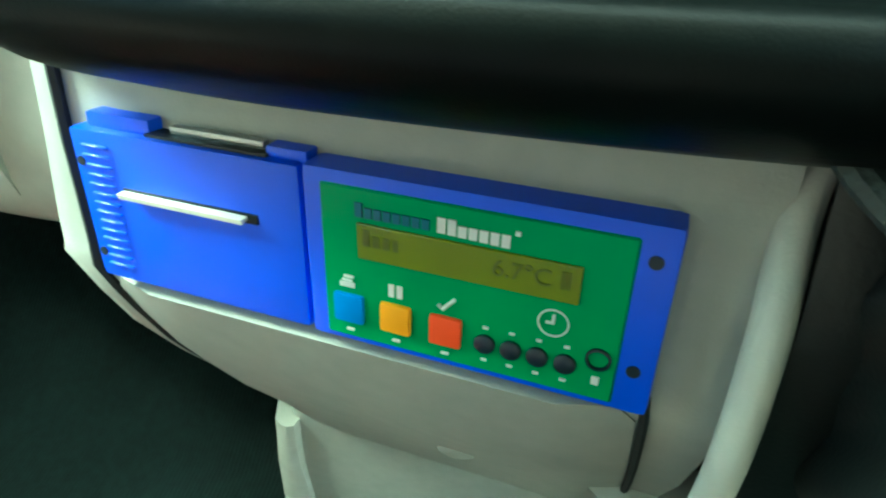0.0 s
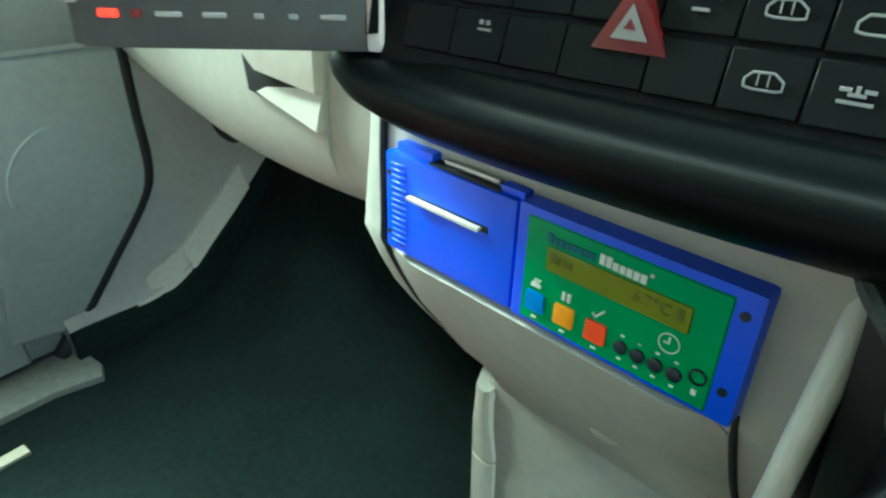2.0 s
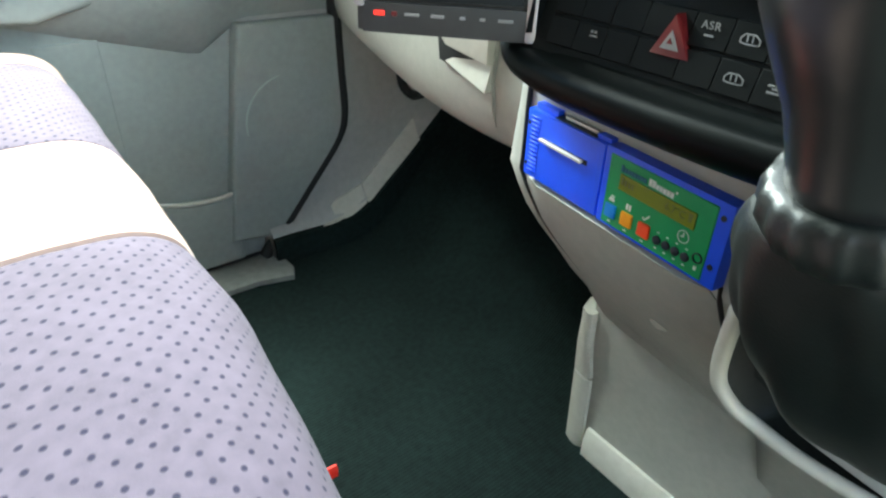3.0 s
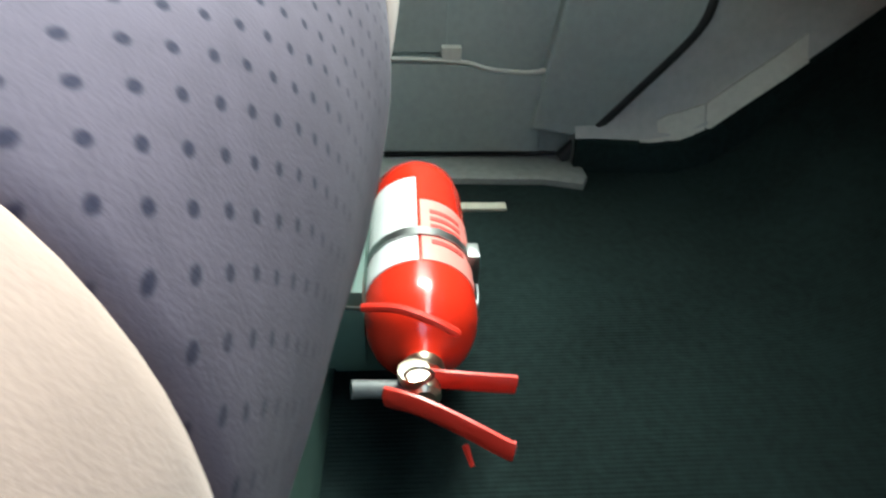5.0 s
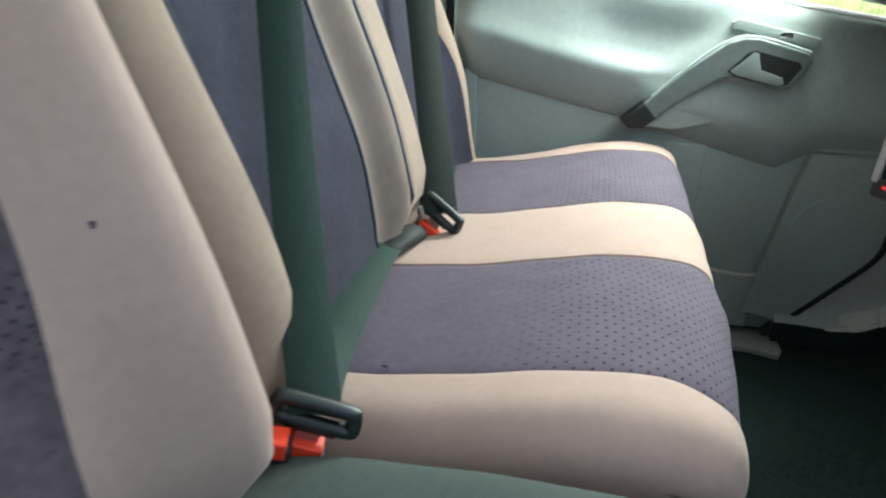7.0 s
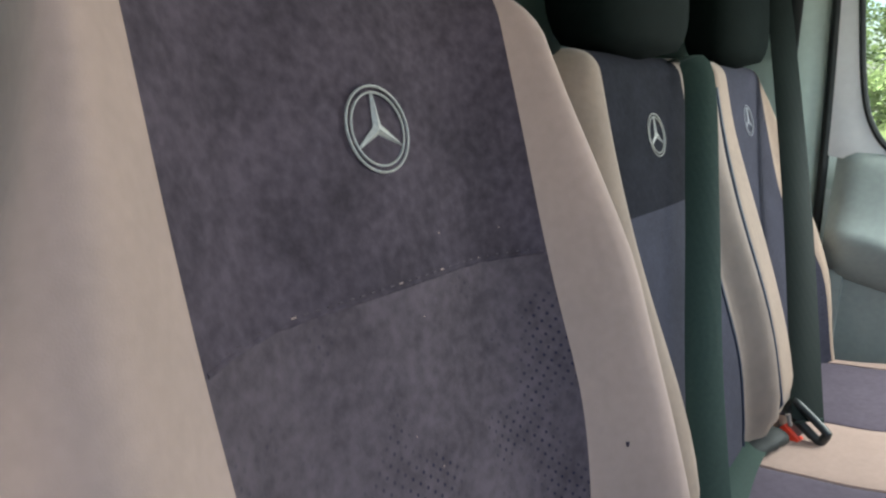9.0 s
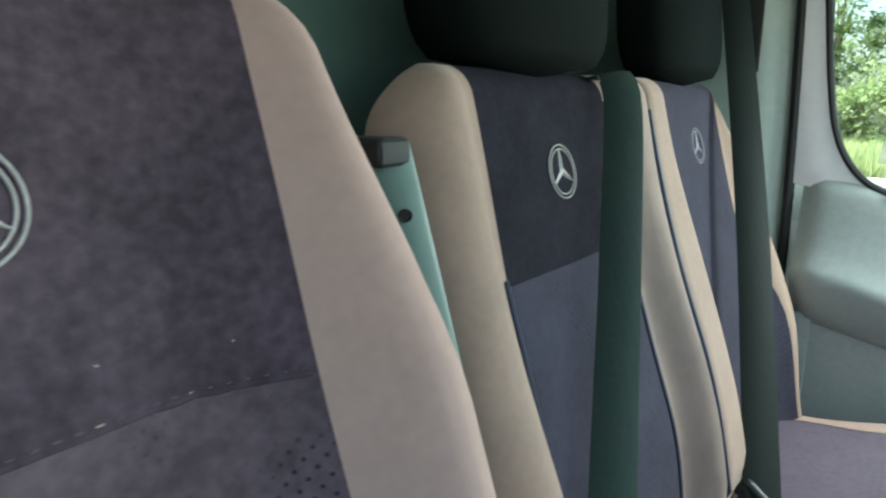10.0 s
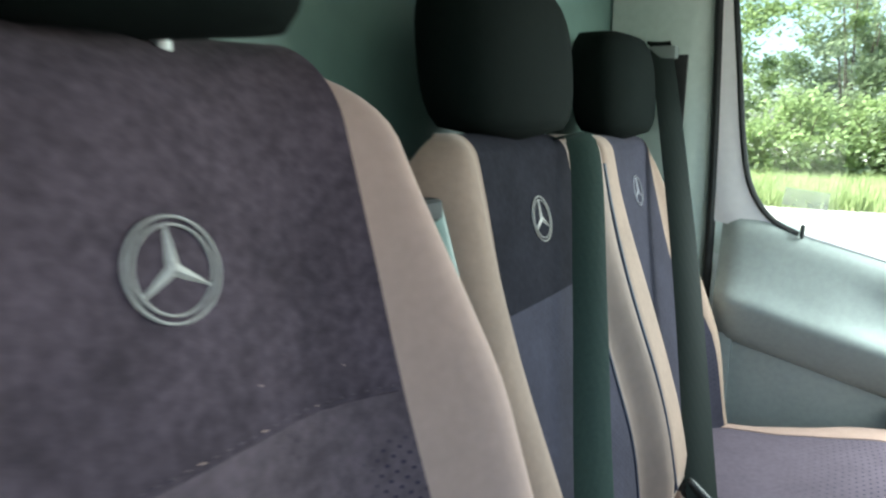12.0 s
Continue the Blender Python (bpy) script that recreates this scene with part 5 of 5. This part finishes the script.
def driver_seat():
    seat = thing("driver_seat", "driver's seat with a mauve and beige backrest cover and dark cushion", "car seat", at=(0.58, -0.15, 0.0))
    c = 0.595
    f = lambda x, z: 0.018 + 0.058 * ease((abs(x - c) - 0.08) / 0.16) + 0.012 * math.exp(-((z - 0.66) / 0.13) ** 2) + wave(x, z) + 0.026 * ease((abs(x - c) - 0.15) / 0.08) - 0.034 * ease((abs(x - c) - 0.19) / 0.1) * ease((z - 0.88) / 0.2) - 0.08 * ease((0.57 - z) / 0.14) ** 1.5
    edge = lambda z: 0.002 * ease((z - 0.95) / 0.15) + 0.030 * ease((0.80 - z) / 0.25)
    outer = lambda z: 0.032 + 0.062 * ease((z - 0.85) / 0.26) + 0.022 * ease((0.52 - z) / 0.10)
    part("back_bolster", back_piece(0.308, 0.435, 0.44, 1.125, f, 0.10, round0=0.050, top=0.06, nx=14, shear=lambda z: (outer(z), edge(z))), cloth_beige, seat, "beige backrest edge")
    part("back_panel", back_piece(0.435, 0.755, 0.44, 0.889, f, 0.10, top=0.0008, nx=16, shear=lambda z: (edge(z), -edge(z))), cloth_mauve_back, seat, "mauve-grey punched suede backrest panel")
    part("back_top_panel", back_piece(0.435, 0.755, 0.889, 1.140, f, 0.10, top=0.06, nx=16, shear=lambda z: (edge(z), -edge(z))), cloth_dim_mauve_back, seat, "mauve suede upper backrest panel, shade put into its colour")
    part("back_bolster", back_piece(0.755, 0.882, 0.44, 1.125, f, 0.10, round1=0.055, top=0.06, nx=14, shear=lambda z: (-edge(z), -outer(z))), cloth_beige, seat, "beige backrest edge")
    part("cross_seam", tube([(x, back_y(0.889) + f(x, 0.889) - 0.0016, 0.889) for x in [0.437 + 0.316 * k / 16 for k in range(17)]], 0.0022, 10), cloth_dim_mauve_back, seat)
    rs = random.Random(5)
    for k in range(34):
        x = 0.441 + 0.0092 * k
        y, z = back_y(0.8925) + f(x, 0.8925) + 0.0003, 0.8925
        part("stitch", box((x - 0.0018, y - 0.0006, z - 0.0004), (x + 0.0018, y + 0.0003, z + 0.0004), bm=None), cloth_beige if rs.random() < 0.12 else cloth_mauve_back, seat, smooth=False)
    part("nick", box((0.4115, back_y(0.722) + f(0.413, 0.722) - 0.004, 0.720), (0.4145, back_y(0.722) + f(0.413, 0.722) + 0.0006, 0.724)), cloth_dim_mauve_back, seat, "small dark mark")
    emblem(seat, 0.579, 0.998, 0.0296, f(0.579, 0.998))
    r = random.Random(11)
    bm = bmesh.new()
    for k in range(10):
        x, z = r.uniform(0.46, 0.74), r.uniform(0.56, 0.92)
        s = r.uniform(0.0003, 0.0006)
        bmesh.ops.create_icosphere(bm, subdivisions=1, radius=1, matrix=Matrix.LocRotScale((x, back_y(z) + f(x, z) + 0.0002, z), Euler((0, r.uniform(0, 3), 0)), (s * r.uniform(1, 2.5), 0.0004, s)))
    tagged(part("lint", bm, cloth_beige, seat, "pale specks of lint"), "pale specks of lint", "", "", "stuff")
    headrest(seat, c, 1.228, 0.30, 0.205, 0.01)
    table = [(-0.42, 0.33), (-0.42, 0.42), (-0.38, 0.452), (-0.30, 0.468), (-0.20, 0.478), (-0.10, 0.482), (0.0, 0.478), (0.06, 0.466), (0.10, 0.445), (0.115, 0.41), (0.11, 0.37), (0.09, 0.34), (-0.2, 0.33)]
    table = table[:2] + smooth2(table[2:11], 4) + table[11:]
    part("cushion", cushion_piece(0.272, 0.885, 0.06, 0.06, 26, puff=0.0, table=table, lean=0.0), cloth_green, seat, "dark green-grey cloth cushion")
    part("seat_box", box((0.33, -0.38, 0.0), (0.85, 0.06, 0.335), 0.008), frame_green, seat, "steel seat box")


driver_seat()


# ---- belts and buckles ----
def seat_belts():
    def frame_of(at, d, side):
        """A buckle's own axes: its width, the way its tongue points, and its face."""
        d = Vector(d).normalized()
        side = (Vector(side) - d * Vector(side).dot(d)).normalized()
        m = Matrix((side, d, side.cross(d))).transposed().to_4x4()
        m.translation = Vector(at)
        return m
    near = frame_of((0.283, -0.303, 0.462), (-0.10, 0.34, 0.92), (-0.20, 0.76, -0.62))
    spare = frame_of((0.312, -0.322, 0.490), (0.05, 0.20, 0.93), (-0.25, 0.76, -0.60))
    far = frame_of((-0.252, -0.312, 0.446), (-0.05, 0.55, 0.80), (0.20, 0.76, -0.52))
    hole = Vector((0, 0.032, 0))
    p1, p2 = near @ hole, far @ hole

    def strap(points, across, parent, name="webbing", cloth=belt_cloth, width=0.047):
        return part(name, ribbon(smooth_path(points, 6), across, width, 0.0016), cloth, parent)
    b1 = thing("seat_belt", "dark green webbing seat belt buckled on the middle seat", "seat belt", "passenger belts", at=(-0.16, -0.50, 1.08))
    strap([(-0.135, -0.56, 1.055), (-0.128, -0.525, 1.070), (-0.115, -0.482, 1.05), (0.0, -0.424, 0.86), (0.125, -0.367, 0.67), p1], Vector((-0.62, 0.75, 0.1)), b1)
    strap([p1 + Vector((0.002, 0.004, 0.0)), (0.245, -0.305, 0.487), (0.16, -0.326, 0.470), (0.03, -0.342, 0.464), (-0.08, -0.352, 0.462), (-0.19, -0.355, 0.452)], Vector((0.12, 0.93, -0.30)), b1, "lap_webbing")
    part("anchor_sleeve", tube(smooth_path([(-0.115, -0.378, 0.436), (-0.155, -0.352, 0.448), (-0.200, -0.338, 0.450), (-0.240, -0.338, 0.434), (-0.262, -0.345, 0.412)], 4), [0.010, 0.015, 0.020, 0.023, 0.024, 0.022, 0.025, 0.023, 0.026, 0.024, 0.025, 0.022, 0.023, 0.020, 0.019, 0.017, 0.015], 14, flat=0.62), rubber, b1, "black sleeve over the belt anchor")
    b2 = thing("seat_belt", "webbing seat belt of the outer seat, buckled, shoulder run darkened for backlight", "seat belt", "passenger belts", at=(-0.76, -0.50, 1.15))
    top = Vector((-0.752, -0.528, 1.262))
    strap([top + Vector((0.0, -0.01, 0.02)), top, top.lerp(p2, 0.3) + Vector((0, 0.006, 0)), top.lerp(p2, 0.6) + Vector((0, 0.008, 0)), p2], Vector((-0.62, 0.75, 0.1)), b2, cloth=belt_dim, width=0.054)
    strap([p2 + Vector((0.0, 0.003, 0.0)), (-0.31, -0.318, 0.462), (-0.38, -0.330, 0.456), (-0.48, -0.342, 0.450), (-0.58, -0.356, 0.436)], Vector((-0.12, 0.92, 0.25)), b2, "lap_webbing")
    gd = part("guide_loop", box((-0.786, -0.566, 1.250), (-0.741, -0.496, 1.278), 0.008), door_dark, b2, "grey belt guide loop")
    part("guide_bolt", lathe([(0.0, 0.0), (0.006, 0.0), (0.008, -0.003), (0.008, -0.010)], 18, Matrix.LocRotScale((-0.742, -0.552, 1.264), Euler((0, radians(90), 0)), None)), steel, gd)

    def buckle(m, label, plugged=True):
        b = thing("belt_buckle", label, "belt buckle", "belt buckles", at=m, local=True)
        body = part("body", box((-0.021, -0.078, -0.011), (0.021, -0.008, 0.011), 0.005, 3), buckle_black, b)
        part("body_seam", box((-0.0215, -0.050, -0.0008), (0.0215, -0.010, 0.0008), 0.0003), rubber, body)
        part("release_button", box((-0.0175, -0.018, -0.0095), (0.0175, 0.001, 0.0122), 0.0025, 3), buckle_red, b, "red release button")
        part("stalk", tube([(0, -0.075, 0), (0.002, -0.11, -0.01), (0.0, -0.15, -0.03)], [0.012, 0.011, 0.011], 10, flat=0.4), buckle_black, b)
        if not plugged:
            return b
        # tongue: a steel plate under an open black loop through which the webbing runs
        loop = smooth_path([(-0.030, 0.020, 0), (0.030, 0.020, 0), (0.036, 0.026, 0), (0.034, 0.037, 0), (0.028, 0.041, 0), (-0.028, 0.041, 0), (-0.034, 0.037, 0), (-0.036, 0.026, 0), (-0.030, 0.020, 0)], 5)
        tg = part("tongue", tube(loop, 0.0074, 10), buckle_black, b, "black belt tongue loop")
        part("tongue_shoulder", box((-0.024, 0.012, -0.006), (0.024, 0.025, 0.006), 0.003, 2), buckle_black, tg)
        part("tongue_plate", box((-0.011, -0.004, -0.0015), (0.011, 0.016, 0.0015), 0.0006), steel, tg)
        return b
    buckle(far, "black belt buckle with a red button between the seats")
    buckle(near, "black belt buckle with a red button beside the driver's seat")
    buckle(spare, "spare black belt buckle with a red button, nothing plugged in", False)


seat_belts()


# ---- fire extinguisher strapped along the foot of the bench ----
def extinguisher():
    ex = thing("fire_extinguisher", "red fire extinguisher lying strapped to the bench box", "fire extinguisher", at=(-0.31, 0.145, 0.07))
    R, cy, cz = 0.053, 0.143, 0.116
    m = Matrix.LocRotScale((-0.165, cy, cz), Euler((0, radians(-90), 0)), None)
    prof = [(0.016, -0.018), (0.018, -0.006), (0.031, 0.002), (0.042, 0.013), (0.049, 0.027), (R, 0.045), (R, 0.15), (R, 0.255), (0.050, 0.277), (0.042, 0.291), (0.026, 0.299), (0.0, 0.303)]
    cyl = part("cylinder", lathe(prof, 40, m), red_paint, ex, "glossy red cylinder", angle=60)

    def wrap(x0, x1, a0, a1, r, material, name, label=""):
        rows = [[(x, cy + r * math.cos(a), cz + r * math.sin(a)) for a in [radians(a0 + (a1 - a0) * k / 14) for k in range(15)]] for x in (x0, x1)]
        inner = [[(x, cy + (r - 0.0012) * math.cos(a), cz + (r - 0.0012) * math.sin(a)) for a in [radians(a0 + (a1 - a0) * k / 14) for k in range(15)]] for x in (x0, x1)]
        loops = [rows[0] + inner[0][::-1], rows[1] + inner[1][::-1]]
        return part(name, rings(loops), material, cyl if name != "strap" else ex, label)
    wrap(-0.395, -0.235, 92, 168, R + 0.0009, label_white, "label", "white instruction label")
    pk = wrap(-0.345, -0.235, 18, 88, R + 0.0009, label_pink, "label", "pale red label with small print")
    for k in range(5):
        wrap(-0.325 + 0.014 * k, -0.318 + 0.014 * k, 40, 78, R + 0.0016, label_ink, "label_line")
    band = wrap(-0.288, -0.275, -60, 200, R + 0.0035, steel, "strap", "steel strap with a toggle clasp")
    part("clasp", box((-0.294, cy + R - 0.006, cz - 0.002), (-0.270, cy + R + 0.006, cz + 0.032), 0.002), steel, ex, "steel toggle clasp")
    part("clasp_wire", tube(smooth_path([(-0.285, cy + R + 0.004, cz - 0.002), (-0.268, cy + R + 0.006, cz - 0.014), (-0.255, cy + R + 0.003, cz - 0.020)], 4), 0.002, 6), steel, ex)
    part("mount", box((-0.42, 0.050, 0.07), (-0.20, 0.092, 0.160), 0.003), frame_green, ex, "steel mounting plate")
    part("lower_strap", box((-0.296, 0.052, 0.0), (-0.266, 0.16, 0.067), 0.003), frame_green, ex)
    # valve
    part("valve", lathe([(0.015, -0.005), (0.018, -0.003), (0.018, 0.010), (0.014, 0.012), (0.014, 0.030), (0.010, 0.034), (0.0, 0.034)], 20, Matrix.LocRotScale((-0.150, cy, cz), Euler((0, radians(90), 0)), None)), brass, ex, "nickel valve body")
    part("gauge", lathe([(0.0, 0.0), (0.012, 0.0), (0.013, 0.004), (0.013, 0.010), (0.0, 0.011)], 20, Matrix.LocRotScale((-0.130, cy - 0.008, cz + 0.010), Euler((0, 0, 0)), None)), brass, ex)
    part("pin_ring", tube([(-0.118 + 0.003 * math.sin(a), cy - 0.004 + 0.011 * math.cos(a), cz + 0.026 + 0.011 * math.sin(a)) for a in [2 * math.pi * k / 20 for k in range(21)]], 0.0014, 6), steel, ex, "steel pull-pin ring")
    part("nozzle", tube([(-0.128, cy - 0.015, cz), (-0.128, cy - 0.045, cz + 0.002), (-0.126, cy - 0.058, cz + 0.004)], [0.008, 0.0075, 0.008], 12), nozzle_grey, ex, "grey discharge nozzle")
    def lever(points, w, t, name):
        part(name, ribbon(smooth_path(points, 5), Vector((0, 0, 1)), w, t), red_plastic, ex, "red squeeze lever")
    lever([(-0.140, cy - 0.012, cz + 0.004), (-0.132, cy + 0.022, cz + 0.006), (-0.130, cy + 0.05, cz + 0.004), (-0.129, cy + 0.075, cz + 0.002)], 0.019, 0.009, "carry_lever")
    lever([(-0.112, cy - 0.030, cz + 0.010), (-0.100, cy - 0.005, cz + 0.012), (-0.083, cy + 0.030, cz + 0.006), (-0.068, cy + 0.058, cz), (-0.066, cy + 0.064, cz - 0.001)], 0.020, 0.010, "squeeze_lever")
    part("safety_clip", tube(smooth_path([(-0.178, cy - 0.05, cz + 0.045), (-0.17, cy - 0.02, cz + 0.05), (-0.16, cy + 0.01, cz + 0.044), (-0.155, cy + 0.03, cz + 0.034)], 5), [0.004] * 15 + [0.0025], 8), red_plastic, ex)
    part("wire", tube([(-0.185, cy - 0.075, cz + 0.04), (-0.175, cy - 0.045, cz + 0.046)], 0.002, 6), steel, ex)
    part("seal_tag", tube([(-0.080, cy + 0.03, cz - 0.01), (-0.068, cy + 0.035, cz - 0.02)], [0.003, 0.002], 6), red_plastic, ex)


extinguisher()


# ---- outside the passenger window ----
def leaf_material(name, c1, c2):
    m = mat(name, c1, 0.6, var=0.25, scale=3, bump=0, second=c2, second_scale=1.2, spec=0.2)
    nt = m.node_tree
    b, out = nt.nodes["Principled BSDF"], nt.nodes["Material Output"]
    tr, mx = node(nt, "ShaderNodeBsdfTranslucent"), node(nt, "ShaderNodeMixShader")
    nt.links.new(b.inputs["Base Color"].links[0].from_socket, tr.inputs[0])
    mx.inputs[0].default_value = 0.45
    nt.links.new(b.outputs[0], mx.inputs[1])
    nt.links.new(tr.outputs[0], mx.inputs[2])
    nt.links.new(mx.outputs[0], out.inputs[0])
    return m


leaf_a = leaf_material("bright_leaves", (0.30, 0.37, 0.17), (0.22, 0.29, 0.13))
leaf_b = leaf_material("dull_leaves", (0.29, 0.34, 0.21), (0.22, 0.27, 0.16))
bark = mat("grey_bark", (0.16, 0.13, 0.10), 0.9, var=0.2, scale=12, bump=0.6, bump_scale=30)
grass_m = leaf_material("grass_blades", (0.38, 0.43, 0.22), (0.30, 0.36, 0.17))
verge = mat("pale_gravel", (0.50, 0.48, 0.43), 0.9, var=0.15, scale=30, bump=0.5, bump_scale=60, second_scale=0.8)
rng = random.Random(7)
gz = -0.95
bm = bmesh.new()
bmesh.ops.create_grid(bm, x_segments=8, y_segments=8, size=400, matrix=Matrix.Translation((0, 0, gz)))
tagged(link("ground", bm, verge, None, "pale gravel ground beside the van"), "", "ground", "", "structure")


def blades(count, x0, x1, y0, y1, h0, h1, seed):
    r = random.Random(seed)
    v, f = [], []
    for k in range(count):
        x, y, h, a, w = r.uniform(x0, x1), r.uniform(y0, y1), r.uniform(h0, h1), r.uniform(0, 6.28), r.uniform(0.02, 0.05)
        dx, dy, l = math.cos(a) * w, math.sin(a) * w, r.uniform(-0.15, 0.15)
        i = len(v)
        v += [(x - dx, y - dy, gz), (x + dx, y + dy, gz), (x + l + dx * 0.5, y + l * 0.6, gz + h * 0.7), (x + l * 1.8, y + l, gz + h)]
        f += [(i, i + 1, i + 2), (i, i + 2, i + 3)]
    me = bpy.data.meshes.new("grass")
    me.from_pydata(v, [], f)
    me.materials.append(grass_m)
    return me


sheet = bmesh.new()
rings([[(x, y, gz + 0.012 + (0.0 if x > -30 else 0.5)) for y in (-60, -20, 0, 20, 60)] for x in (-20.5, -30, -48)], closed=False, bm=sheet)
tagged(link("ground_verge", sheet, grass_m, None, "green grass verge beyond the road"), "", "grass", "", "structure")
grass = new("grass", blades(42000, -34, -20, -9, 16, 0.25, 0.85, 3))
tagged(grass, "uncut green roadside grass in front of bushes", "grass", "", "stuff")


def bush(x, y, w, h, leaves, material, seed, tall=False):
    r = random.Random(seed)
    t = thing("bush" if not tall else "tree", "leafy green bush beyond the grass verge" if not tall else "young leafy tree behind the roadside bushes", "bush" if not tall else "tree", "roadside greenery", at=(x, y, gz))
    bm = bmesh.new()
    tips = []
    for k in range(7):
        a, lean = r.uniform(0, 6.28), r.uniform(0.1, 0.5) * w
        p0 = Vector((x + r.uniform(-0.1, 0.1), y + r.uniform(-0.1, 0.1), gz - 0.05))
        p2 = Vector((x + lean * math.cos(a), y + lean * math.sin(a), gz + h * r.uniform(0.6, 0.95)))
        p1 = (p0 + p2) / 2 + Vector((r.uniform(-0.1, 0.1), r.uniform(-0.1, 0.1), 0.2))
        tube([p0, p1, p2], [0.06, 0.04, 0.015] if not tall else [0.15, 0.09, 0.03], 6, bm=bm)
        tips.append((p1, p2))
    part("trunk", bm, bark, t)
    v, f = [], []
    clumps = [(Vector((x + r.gauss(0, w * 0.34), y + r.gauss(0, w * 0.40), gz + h * (r.uniform(0.05, 1.0) if not tall else r.uniform(0.25, 1.0)))), r.uniform(0.35, 0.95)) for k in range(60)]
    for k in range(leaves):
        c, s = clumps[r.randrange(60)]
        p = c + Vector((r.gauss(0, s * 0.6), r.gauss(0, s * 0.6), r.gauss(0, s * 0.5)))
        if p.z < gz + 0.02:
            continue
        e = Euler((r.uniform(-0.9, 0.9), r.uniform(-0.9, 0.9), r.uniform(0, 6.28))).to_matrix()
        l, q = r.uniform(0.11, 0.24), r.uniform(0.05, 0.10)
        i = len(v)
        v += [p + e @ Vector((-l, 0, 0)), p + e @ Vector((0, -q, 0.008)), p + e @ Vector((l, 0, 0)), p + e @ Vector((0, q, 0.008))]
        f += [(i, i + 1, i + 2), (i, i + 2, i + 3)]
    me = bpy.data.meshes.new("crown")
    me.from_pydata(v, [], f)
    me.materials.append(material)
    cr = new("crown", me)
    cr.parent = t
    cr.matrix_parent_inverse = t.matrix_world.inverted()


spots = [(-30.5 - 1.4 * (k % 2), -13 + 2.9 * k) for k in range(11)]
for k, (x, y) in enumerate(spots):
    bush(x, y, 3.4, rng.uniform(2.6, 4.6), 3600, leaf_a if k % 3 else leaf_b, 20 + k)
for k, (x, y) in enumerate([(-37, -16), (-36, -10.5), (-38, -5.0), (-36.5, 0.5), (-38, 6), (-37, 12), (-38, 18)]):
    bush(x, y, 5.6, rng.uniform(8.5, 12), 8000, leaf_b if k % 2 else leaf_a, 60 + k, True)
